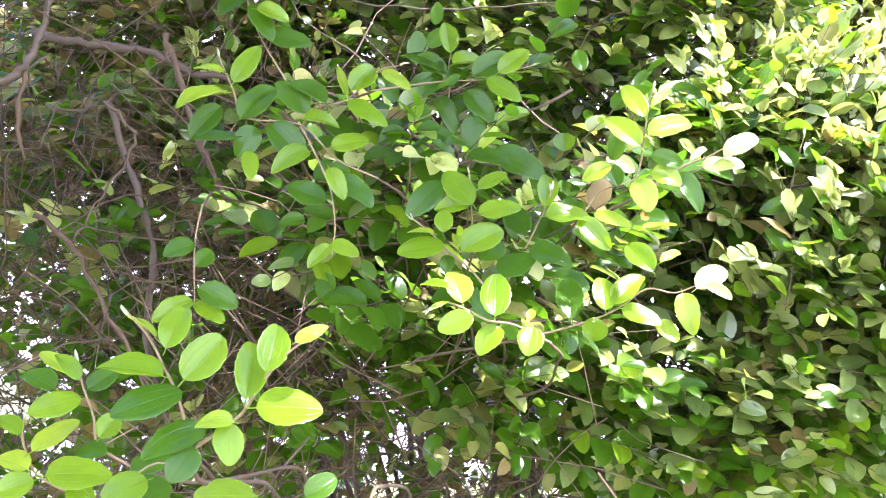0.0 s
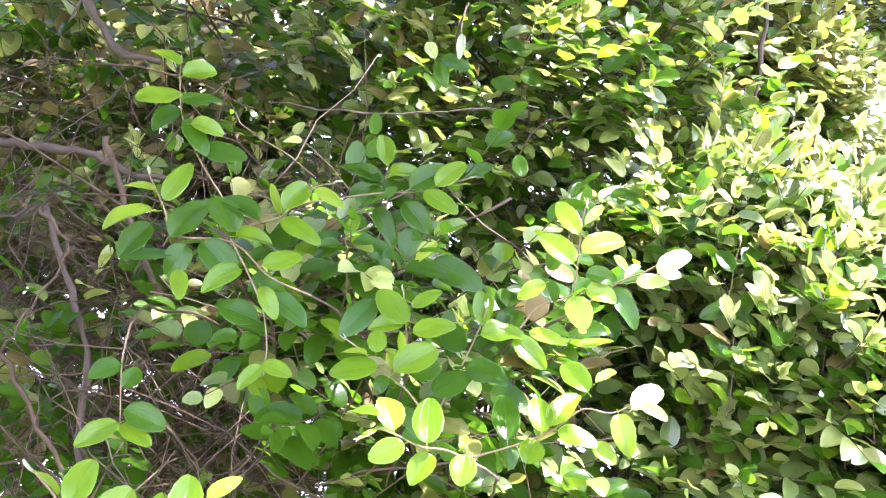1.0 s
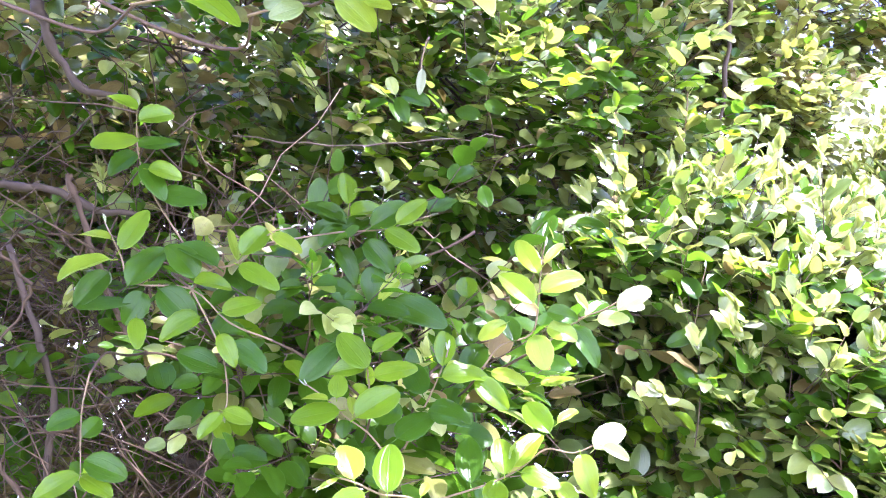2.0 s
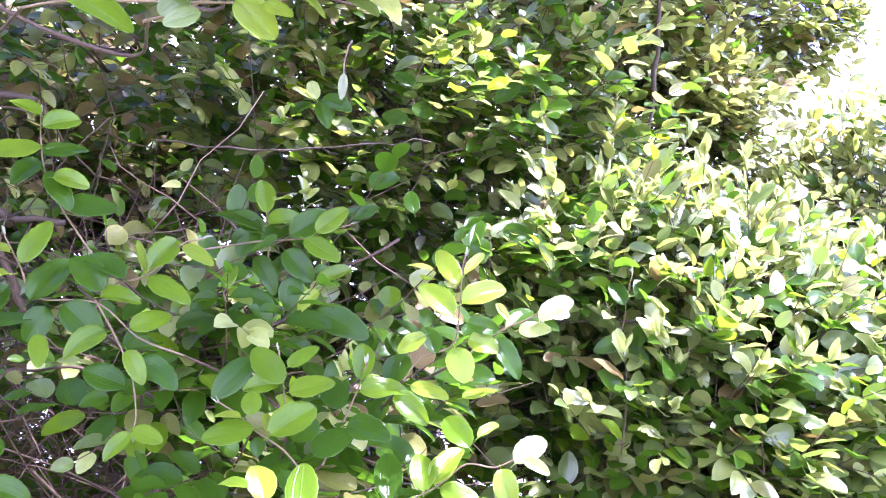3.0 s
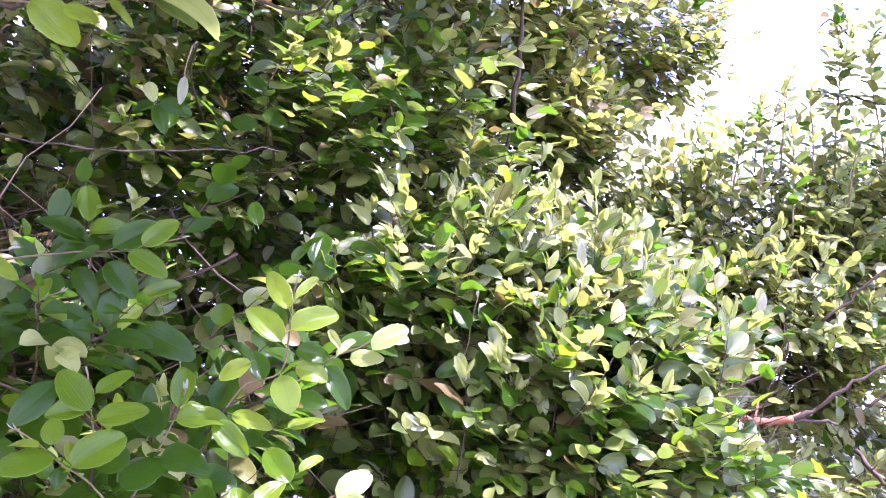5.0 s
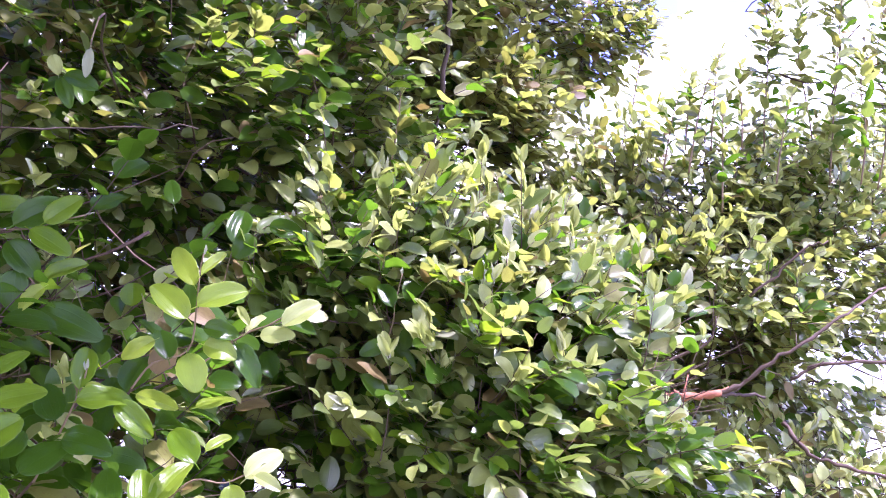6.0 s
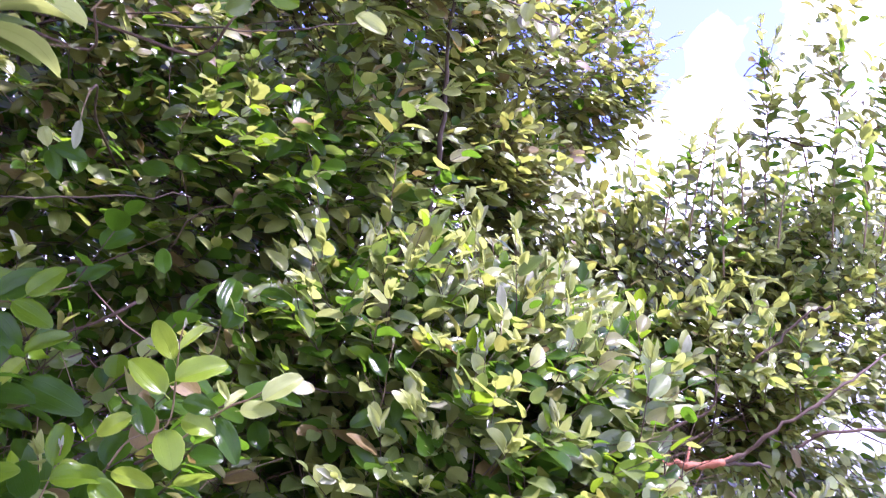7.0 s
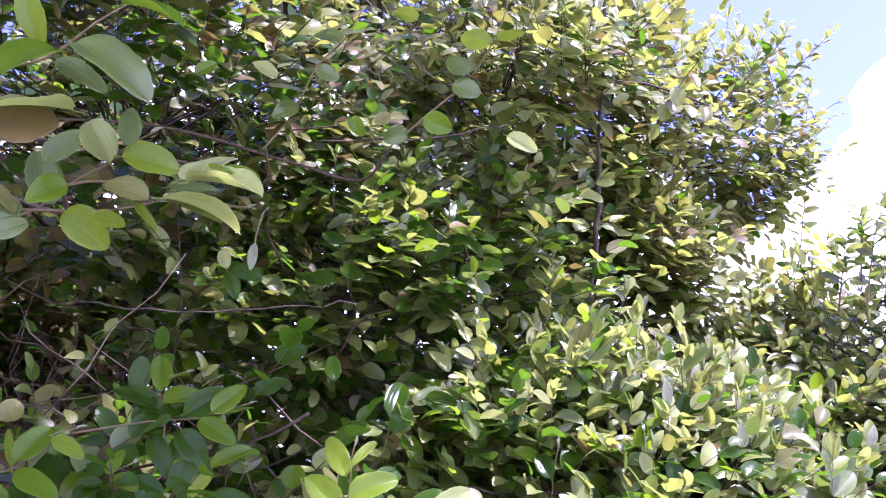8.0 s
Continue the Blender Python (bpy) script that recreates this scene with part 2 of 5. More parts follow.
rs = random.Random(11)
LOW = [leaf_shape((0, 0.1, 0.36, 0.68, 0.92, 1), 1, rs.uniform(0.05, 0.5), rs.uniform(-0.05, 0.4), rs.uniform(-0.3, 0.3), 0.0, stalk=False) for _ in range(6)]
MID = [leaf_shape((0, 0.07, 0.22, 0.42, 0.64, 0.83, 0.95, 1), 2, rs.uniform(0.1, 0.5), rs.uniform(0.0, 0.4), rs.uniform(-0.3, 0.3), rs.uniform(0.0, 0.12), stalk=False) for _ in range(6)]
FINE = [leaf_shape((0, 0.05, 0.12, 0.2, 0.29, 0.38, 0.47, 0.56, 0.65, 0.74, 0.82, 0.9, 0.955, 0.985, 1), 4, rs.uniform(0.1, 0.45), rs.uniform(0.05, 0.38),
                   rs.uniform(-0.3, 0.3), rs.uniform(0.0, 0.14), 0.02) for _ in range(7)]
FINE_MESH = {}
for kind_i, mat in enumerate(LEAF_MATS):
    for j, (v, f, uv) in enumerate(FINE):
        FINE_MESH[kind_i, j] = mesh_from("leaf", [tuple(map(float, p)) for p in v], f, [mat], uvs=uv)


def leaf_matrix(base, along, face, length, widen=1.0):
    y = along.normalized()
    z = (face - y * face.dot(y))
    z = z.normalized() if z.length > 1e-4 else y.orthogonal().normalized()
    x = y.cross(z)
    return Matrix((
        (x.x * length * widen, y.x * length, z.x * length, base.x),
        (x.y * length * widen, y.y * length, z.y * length, base.y),
        (x.z * length * widen, y.z * length, z.z * length, base.z),
        (0, 0, 0, 1)))


class Foliage:
    """Leaves past the countable ones, joined into one mesh."""

    def __init__(self):
        self.items = []

    def add(self, m, kind):
        self.items.append((m, kind))

    def mesh(self, name, rng):
        groups = {}
        for m, kind in self.items:
            groups.setdefault((rng.randrange(6), kind, m[1][3] < 2.3), []).append(m)
        V, F4, F3, U, K4, K3, base = [], [], [], [], [], [], 0
        for (shape, kind, near), ms in groups.items():
            v, f, uv = (MID if near else LOW)[shape]
            A = np.array([[list(r) for r in m] for m in ms], dtype=np.float32)
            P = np.einsum("nij,vj->nvi", A[:, :3, :3], v) + A[:, None, :3, 3]
            n, k = len(ms), len(v)
            off = base + np.arange(n)[:, None, None] * k
            q4, q3 = np.array([x for x in f if len(x) == 4]), np.array([x for x in f if len(x) == 3])
            F4.append((q4[None] + off).reshape(-1, 4)); K4.append(np.full(n * len(q4), kind))
            F3.append((q3[None] + off).reshape(-1, 3)); K3.append(np.full(n * len(q3), kind))
            V.append(P.reshape(-1, 3))
            U.append(np.tile(uv, (n, 1)))
            base += n * k
        V, U = np.concatenate(V), np.concatenate(U)
        F4, F3 = np.concatenate(F4), np.concatenate(F3)
        me = bpy.data.meshes.new(name)
        loops = np.concatenate([F4.ravel(), F3.ravel()]).astype(np.int32)
        starts = np.concatenate([np.arange(len(F4)) * 4, len(F4) * 4 + np.arange(len(F3)) * 3]).astype(np.int32)
        me.vertices.add(len(V)); me.vertices.foreach_set("co", V.ravel())
        me.loops.add(len(loops)); me.loops.foreach_set("vertex_index", loops)
        me.polygons.add(len(starts)); me.polygons.foreach_set("loop_start", starts)
        for mat in LEAF_MATS:
            me.materials.append(mat)
        me.polygons.foreach_set("material_index", np.concatenate(K4 + K3).astype(np.int32))
        me.polygons.foreach_set("use_smooth", np.ones(len(starts), dtype=bool))
        lay = me.uv_layers.new(name="leaf")
        lay.data.foreach_set("uv", U[loops].astype(np.float32).ravel())
        me.update(calc_edges=True)
        me.validate()
        return me


VIEW_SIDE = Vector((0.15, -0.75, 0.0))     # towards the camera; leaf faces are tilted this way to fit its view


def sprig_plan(rng, base, axis, length, leaf_len, young=0.2, old=0.03, olive=0.08, deep=0.3, lime=0.15, bright=0.03, slim=1.0, tilt=(0.3, 1.3)):
    """A twig with two ranks of alternate leaves, faces turned up and to the camera: its line, and (matrix, kind) for
    each leaf.
    """
    axis = axis.normalized()
    bend = Vector((rng.gauss(0, 0.16), rng.gauss(0, 0.16), rng.gauss(0.10, 0.16)))
    line = [base + axis * (length * s) + bend * (length * s * s) for s in (0, 0.25, 0.5, 0.75, 1.0)]
    face0 = (Vector((0.12, 0, 1.0)) + VIEW_SIDE * rng.uniform(*tilt) + Vector((rng.gauss(0, 0.22), rng.gauss(0, 0.22), rng.gauss(0, 0.15)))).normalized()
    n = max(5, round(length / 0.023) + rng.randint(-1, 1))
    leaves = []
    is_young = rng.random() < young
    shade = rng.random()
    for k in range(n):
        s = 0.10 + 0.90 * k / (n - 1)
        i = min(3, int(s * 4))
        p = line[i].lerp(line[i + 1], s * 4 - i)
        d = (line[i + 1] - line[i]).normalized()
        sd = d.cross(face0)
        sd = sd.normalized() if sd.length > 0.05 else d.orthogonal().normalized()
        sgn = 1 if k % 2 else -1
        open_ = 1.0 - 0.75 * s ** 3
        along = d * (0.45 + 0.9 * s ** 3) + sd * (sgn * open_) + Vector((rng.gauss(0, 0.18), rng.gauss(0, 0.18), rng.gauss(-0.04, 0.18)))
        face = face0 + Vector((rng.gauss(0, 0.28), rng.gauss(0, 0.28), rng.gauss(0, 0.22)))
        ll = leaf_len * rng.uniform(0.78, 1.15) * (1 - 0.45 * s ** 4) * (0.85 if s < 0.25 else 1)
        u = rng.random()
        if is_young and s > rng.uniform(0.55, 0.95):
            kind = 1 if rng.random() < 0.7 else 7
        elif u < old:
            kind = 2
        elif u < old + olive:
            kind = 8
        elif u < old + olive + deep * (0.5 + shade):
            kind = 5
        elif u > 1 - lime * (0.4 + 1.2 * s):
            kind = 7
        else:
            kind = 3 if rng.random() < bright else 0
        if kind in (0, 1) and rng.random() < 0.015:
            kind = 4
        leaves.append((leaf_matrix(p + along.normalized() * (0.1 * ll), along, face, ll, slim * rng.uniform(0.95, 1.25)), kind))
    if is_young:                         # a fan of narrow unfolding leaves round the bud
        d = (line[4] - line[3]).normalized()
        for k in range(rng.randint(2, 4)):
            along = d + Vector((rng.gauss(0, 0.35), rng.gauss(0, 0.35), rng.gauss(0.3, 0.2)))
            face = VIEW_SIDE * rng.uniform(0.3, 1.3) + Vector((rng.gauss(0, 0.5), rng.gauss(0, 0.5), rng.gauss(0.3, 0.4)))
            leaves.append((leaf_matrix(line[4] - d * 0.006 * k, along, face, leaf_len * rng.uniform(0.45, 0.8), rng.uniform(0.5, 0.8)), 1 if rng.random() < 0.75 else 4))
    return line, leaves


def sprig_part(shrub, rng, line, leaves, stem_r=0.0017, label=""):
    h = Heap()
    h.tube(spline(line, 2), stem_r, stem_r * 0.45, 5, 0.3, rng)
    st = part("sprig", h.mesh("sprig", M_GREEN_TWIG), shrub, label)
    for m, kind in leaves:
        part("leaf", FINE_MESH[kind, rng.randrange(len(FINE))], st, m=m)
    return st


# ---------------------------------------------------------------- ground and house
def ground_material():
    m, nt, bsdf, _ = base_material("lawn")
    f1, f2 = noise_fac(nt, 0.7, 5.0), noise_fac(nt, 30.0, 4.0)
    # the tan tone is put in to bounce light up under the leaves
    col = ramp(nt, f1, [(0.3, (0.08, 0.11, 0.03)), (0.5, (0.15, 0.17, 0.05)), (0.7, (0.28, 0.24, 0.14))])
    col = mix_rgb(nt, f2, col, (0.05, 0.07, 0.02))
    nt.links.new(col, bsdf.inputs["Base Color"])
    bsdf.inputs["Roughness"].default_value = 0.95
    bump(nt, bsdf, f2, 0.8, 0.02)
    return m


gm = ground_material()
R = 600.0
ground = new("ground", mesh_from("ground", [(-R, -R, 0), (R, -R, 0), (R, R, 0), (-R, R, 0)], [(0, 1, 2, 3)], [gm], False))
tagged(ground, "lawn of patchy sunlit grass", "ground", kind="structure")


def grass(rng):
    """Tufts of mown grass on the sunny lawn behind the thicket."""
    m, nt, bsdf, _ = base_material("grass_blade")
    g = nt.nodes.new("ShaderNodeNewGeometry")
    nt.links.new(ramp(nt, g.outputs["Random Per Island"], [(0.0, (0.05, 0.09, 0.015)), (0.6, (0.11, 0.16, 0.03)), (1.0, (0.24, 0.22, 0.08))]), bsdf.inputs["Base Color"])
    bsdf.inputs["Roughness"].default_value = 0.55
    v, f = [], []
    for _ in range(9000):
        x, y = rng.uniform(-2.5, 4.5), rng.uniform(0.6, 8.0)
        a, hgt, w, b = rng.uniform(0, 6.28), rng.uniform(0.03, 0.10), rng.uniform(0.002, 0.004), rng.uniform(0.0, 0.04)
        ca, sa, n = math.cos(a), math.sin(a), len(v)
        v += [(x - w * ca, y - w * sa, 0), (x + w * ca, y + w * sa, 0), (x + w * ca - b * sa * 0.4, y + w * sa + b * ca * 0.4, hgt * 0.6),
              (x - w * ca - b * sa * 0.4, y - w * sa + b * ca * 0.4, hgt * 0.6), (x - b * sa, y + b * ca, hgt)]
        f += [(n, n + 1, n + 2, n + 3), (n + 3, n + 2, n + 4)]
    return tagged(new("grass", mesh_from("grass", v, f, [m])), "short patchy green grass on the lawn", "grass", kind="stuff")


grass(random.Random(3))


def plaster_material():
    m, nt, bsdf, _ = base_material("white_plaster")
    f1, f2 = noise_fac(nt, 1.2, 5.0), noise_fac(nt, 90.0, 3.0)
    col = ramp(nt, f1, [(0.3, (0.72, 0.71, 0.70)), (0.7, (0.84, 0.83, 0.82))])
    nt.links.new(col, bsdf.inputs["Base Color"])
    bsdf.inputs["Roughness"].default_value = 0.9
    bump(nt, bsdf, f2, 0.3, 0.004)
    return m


def plain_material(name, col, rough, metal=0.0):
    m, nt, bsdf, _ = base_material(name)
    f = noise_fac(nt, 14.0, 4.0)
    c = mix_rgb(nt, f, col, tuple(0.75 * x for x in col))
    nt.links.new(c, bsdf.inputs["Base Color"])
    bsdf.inputs["Roughness"].default_value, bsdf.inputs["Metallic"].default_value = rough, metal
    return m


M_PLASTER = plaster_material()
M_FRAME = plain_material("window_paint", (0.35, 0.34, 0.33), 0.5)
M_PANE = plain_material("dark_glass", (0.02, 0.025, 0.03), 0.08)


def box(bm, a, b, bevel=0.0):
    a, b = Vector(a), Vector(b)
    r = bmesh.ops.create_cube(bm, size=1.0, matrix=Matrix.Translation((a + b) / 2) @ Matrix.Diagonal((*(b - a), 1)))
    if bevel:
        bmesh.ops.bevel(bm, geom=list({e for v in r["verts"] for e in v.link_edges}), offset=bevel, segments=2, affect="EDGES")


def bm_mesh(name, bm, mat):
    me = bpy.data.meshes.new(name)
    bm.to_mesh(me)
    bm.free()
    me.materials.append(mat)
    return me


def house(at, turn):
    """A long low white house behind the thicket, seen only through its gaps."""
    m = pose(*at, 0, 0, turn)
    h = thing("house", (0, 0, 0), "long white plastered house with a flat roof, behind the shrubs", "house")
    h.matrix_basis = m
    W, D, H, T = 22.0, 7.0, 3.9, 0.25
    holes = [(-7.5, 1.0, 1.5, 1.3), (-3.5, 1.0, 1.5, 1.3), (0.8, 0.05, 1.0, 2.1), (4.2, 1.0, 1.5, 1.3)]

    def put(name, fn, mat, parent=h, label=""):
        bm = bmesh.new()
        fn(bm)
        return part(name, bm_mesh(name, bm, mat), parent, label, m=m)

    x = -W / 2
    for cx, z0, w, hh in holes:
        put("front_wall", lambda bm: box(bm, (x, 0, 0), (cx - w / 2, T, H)), M_PLASTER)
        if z0 > 0.1:
            put("front_wall", lambda bm: box(bm, (cx - w / 2, 0, 0), (cx + w / 2, T, z0)), M_PLASTER)
        put("front_wall", lambda bm: box(bm, (cx - w / 2, 0, z0 + hh), (cx + w / 2, T, H)), M_PLASTER)
        x = cx + w / 2
    put("front_wall", lambda bm: box(bm, (x, 0, 0), (W / 2, T, H)), M_PLASTER)
    put("side_wall", lambda bm: box(bm, (-W / 2, T, 0), (-W / 2 + T, D, H)), M_PLASTER)
    put("side_wall", lambda bm: box(bm, (W / 2 - T, T, 0), (W / 2, D, H)), M_PLASTER)
    put("back_wall", lambda bm: box(bm, (-W / 2, D, 0), (W / 2, D + T, H)), M_PLASTER)
    put("roof", lambda bm: box(bm, (-W / 2 - 0.2, -0.2, H + 0.003), (W / 2 + 0.2, D + 0.4, H + 0.2), 0.02), M_PLASTER)
    for cx, z0, w, hh in holes:
        if z0 < 0.1:
            d = put("door", lambda bm: box(bm, (cx - w / 2 + 0.01, 0.08, z0), (cx + w / 2 - 0.01, 0.14, z0 + hh - 0.01), 0.01), M_FRAME)
            put("door_handle", lambda bm: box(bm, (cx + w / 2 - 0.14, 0.04, 1.0), (cx + w / 2 - 0.1, 0.079, 1.14), 0.008), M_PANE, d)
            continue

        def fr(bm):
            t = 0.07
            box(bm, (cx - w / 2, 0.06, z0), (cx - w / 2 + t, 0.14, z0 + hh))
            box(bm, (cx + w / 2 - t, 0.06, z0), (cx + w / 2, 0.14, z0 + hh))
            box(bm, (cx - w / 2 + t, 0.06, z0), (cx + w / 2 - t, 0.14, z0 + t))
            box(bm, (cx - w / 2 + t, 0.06, z0 + hh - t), (cx + w / 2 - t, 0.14, z0 + hh))
            box(bm, (cx - t / 2, 0.06, z0 + t), (cx + t / 2, 0.14, z0 + hh - t))
        win = put("window", fr, M_FRAME)
        for sgn in (-1, 1):
            x0, x1 = (cx - w / 2 + 0.07, cx - 0.035) if sgn < 0 else (cx + 0.035, cx + w / 2 - 0.07)
            put("pane", lambda bm: box(bm, (x0, 0.1, z0 + 0.07), (x1, 0.106, z0 + hh - 0.07)), M_PANE, win)
        put("sill", lambda bm: box(bm, (cx - w / 2 - 0.06, -0.06, z0 - 0.05), (cx + w / 2 + 0.06, -0.003, z0 - 0.003), 0.006), M_PLASTER, win)
    return h


house((4.5, 14.0, 0.0), -8.0)

# ---------------------------------------------------------------- shrubs
SHRUB_A = thing("jujube_shrub", (0.2, 2.9, 0.0), "tall dense jujube shrub with glossy oval leaves and bare twigs", "shrub")
SHRUB_B = thing("jujube_shrub", (2.2, 3.1, 0.0), "sunlit jujube shrub with upright leafy shoots and red-brown branches", "shrub")


# hollows in the foliage, where one sees into or through the thicket
POCKETS = [((1.45, 1.85, 1.78), 0.22), ((0.36, 1.95, 1.52), 0.20), ((0.62, 3.3, 1.47), 0.34), ((-0.41, 2.0, 1.72), 0.14), ((-0.68, 3.3, 1.83), 0.20),
           ((-0.75, 3.8, 1.88), 0.22), ((2.35, 2.7, 2.12), 0.16), ((1.42, 1.90, 1.80), 0.20), ((1.32, 1.80, 1.79), 0.17), ((1.38, 2.12, 1.80), 0.20), ((1.55, 2.0, 1.82), 0.18), ((1.75, 2.0, 1.80), 0.18), ((1.80, 2.2, 1.75), 0.22),
           ((2.20, 2.25, 1.93), 0.20), ((2.55, 2.62, 1.98), 0.28), ((2.90, 3.00, 2.03), 0.34),
           ((0.40, 2.20, 1.48), 0.20), ((0.44, 2.45, 1.47), 0.24), ((0.50, 2.80, 1.46), 0.26), ((-0.50, 2.5, 1.76), 0.17)]

# the opening that lets the red branch be seen, kept free of single leaves
CLEAR = [((1.13, 1.47, 1.80), 0.10), ((1.24, 1.62, 1.80), 0.12), ((1.36, 1.80, 1.80), 0.13), ((1.43, 1.93, 1.80), 0.14), ((1.55, 1.93, 1.83), 0.12), ((1.65, 2.15, 1.83), 0.13)]


def is_clear(m):
    at = m.translation
    return all((at - Vector(q)).length > w for q, w in CLEAR)


def grow(shrub, rng, boughs, trunk, budget, near_y):
    """Boughs: centre, radii, sprigs, share of young tips (raised where a bough looks sunlit), bare twigs. Leafy sprigs
    fill the outer part of each bough.
    """
    fol, twigs = Foliage(), Heap()
    left = budget
    for (cx, cy, cz, rx, ry, rz, n, young, bare) in boughs:
        c = Vector((cx, cy, cz))
        leaf_len = 0.064 if cx < 1.4 else 0.057
        # the limb that carries the bough
        h = Heap()
        start = trunk
        if cy < 1.7:                     # boughs that hang forward spring from higher up, or from inside
            start = Vector((cx - 0.1, 2.6, 3.5 if cz > 2.5 else 1.5))
        if start == trunk:
            back = max(cy + 0.55, 3.15) + rng.gauss(0, 0.12)
            way = [start + Vector((rng.gauss(0, 0.06), rng.gauss(0, 0.06), 0)), Vector((start.x * 0.7 + cx * 0.3 + rng.gauss(0, 0.08), 3.1, cz * 0.3)),
                   Vector((start.x * 0.35 + cx * 0.65 + rng.gauss(0, 0.08), back, cz * 0.68)), Vector((cx + rng.gauss(0, 0.08), back * 0.8 + cy * 0.2, cz * 0.95)), c + Vector((0, 0.12 + 0.7 * ry, 0))]
        else:
            mid = start.lerp(c, 0.5) + Vector((rng.gauss(0, 0.08), 0, 0.08))
            way = [start, start.lerp(mid, 0.5) + Vector((rng.gauss(0, 0.04), 0, 0.04)), mid, c]
        if rx > 0.15:                    # the slim upright clumps grow on shoots of their own
            h.tube(spline(way, 6), 0.012, 0.002, 7, 0.25, rng)
            part("limb", h.mesh("limb", M_BARK), shrub)
        for _ in range(n):
            d = Vector((rng.gauss(0, 1), rng.gauss(0, 1), rng.gauss(0, 1))).normalized()
            if d.y > 0.35 and rng.random() < 0.55:
                d.y = -d.y
            rr = rng.uniform(0.45, 1.0) ** 0.7
            p = c + Vector((d.x * rx, d.y * ry, d.z * rz)) * rr
            if noise.noise(p * 3.2) < -0.24 and rng.random() < 0.85:
                continue
            if any((p - Vector(q)).length < w for q, w in POCKETS) and rng.random() < 0.9:
                continue
            out = Vector((d.x / rx, d.y / ry, d.z / rz)).normalized()
            axis = out * 0.9 + Vector((0.15, -0.35, 0.18)) + Vector((rng.gauss(0, 0.45), rng.gauss(0, 0.35), rng.gauss(0, 0.25)))
            axis.z *= 0.65               # sprays reach out more than up
            axis.normalize()
            ln = rng.uniform(0.13, 0.27)
            tip_up = young > 0.3 and d.z > 0.0 and rng.random() < 0.22
            if tip_up:                   # an upright young shoot
                axis = Vector((rng.gauss(0.1, 0.22), rng.gauss(-0.1, 0.22), 1.0)).normalized()
            base = p - axis * (ln * 0.7)
            # darker leaves left, paler ones high and right: shade and sun in colour
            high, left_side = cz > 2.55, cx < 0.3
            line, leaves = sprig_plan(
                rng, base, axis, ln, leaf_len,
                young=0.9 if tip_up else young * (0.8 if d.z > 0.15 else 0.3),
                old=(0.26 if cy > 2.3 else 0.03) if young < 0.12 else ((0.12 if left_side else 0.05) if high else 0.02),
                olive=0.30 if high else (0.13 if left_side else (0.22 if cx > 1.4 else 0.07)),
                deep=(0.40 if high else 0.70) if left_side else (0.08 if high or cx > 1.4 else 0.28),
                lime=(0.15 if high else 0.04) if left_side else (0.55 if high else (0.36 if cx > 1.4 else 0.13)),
                bright=0.05 if high or cx > 1.4 else 0.24,
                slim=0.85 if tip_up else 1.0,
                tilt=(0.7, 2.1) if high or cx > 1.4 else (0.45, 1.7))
            leaves = [leaf for leaf in leaves if is_clear(leaf[0])]
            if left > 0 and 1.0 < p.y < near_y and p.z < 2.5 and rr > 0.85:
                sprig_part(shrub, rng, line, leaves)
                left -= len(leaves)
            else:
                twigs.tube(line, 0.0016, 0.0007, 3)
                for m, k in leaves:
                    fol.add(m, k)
            if rng.random() < 0.22:      # a longer twig back into the bough
                q = c.lerp(p, rng.uniform(0.2, 0.6)) + Vector((rng.gauss(0, 0.06), 0.5 * ry, rng.gauss(0, 0.06)))
                w = base.lerp(q, 0.5) + Vector((rng.gauss(0, 0.03), rng.gauss(0, 0.03), rng.gauss(0, 0.03)))
                twigs.tube(spline([base, w, q], 2), 0.0018, 0.0035, 4, 0.3, rng)
        for _ in range(bare):            # leafless crossing twigs
            p = c + Vector((rng.gauss(0, 0.5) * rx, rng.gauss(0, 0.5) * ry, rng.gauss(0, 0.5) * rz))
            d = Vector((rng.gauss(0, 1), rng.gauss(0, 0.6), rng.gauss(0, 0.8))).normalized()
            ln = rng.uniform(0.15, 0.55)
            if bare > 60 and p.x > 0.3:
                continue
            if bare < 61:                # inside a leafy bough they stay behind its leaves
                p.y += 0.7 * ry
                ln *= 0.6
            pts = [p]
            for _k in range(4):
                d = (d + Vector((rng.gauss(0, 0.25), rng.gauss(0, 0.25), rng.gauss(0, 0.25)))).normalized()
                pts.append(pts[-1] + d * ln / 4)
            r = rng.uniform(0.0008, 0.0026)
            twigs.tube(pts, r, r * 0.5, 4, 0.5, rng)
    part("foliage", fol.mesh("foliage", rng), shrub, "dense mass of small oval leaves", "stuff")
    part("brushwood", twigs.mesh("brushwood", M_TWIG), shrub, "tangle of thin brown twigs", "stuff")
    print("leaves", len(fol.items))


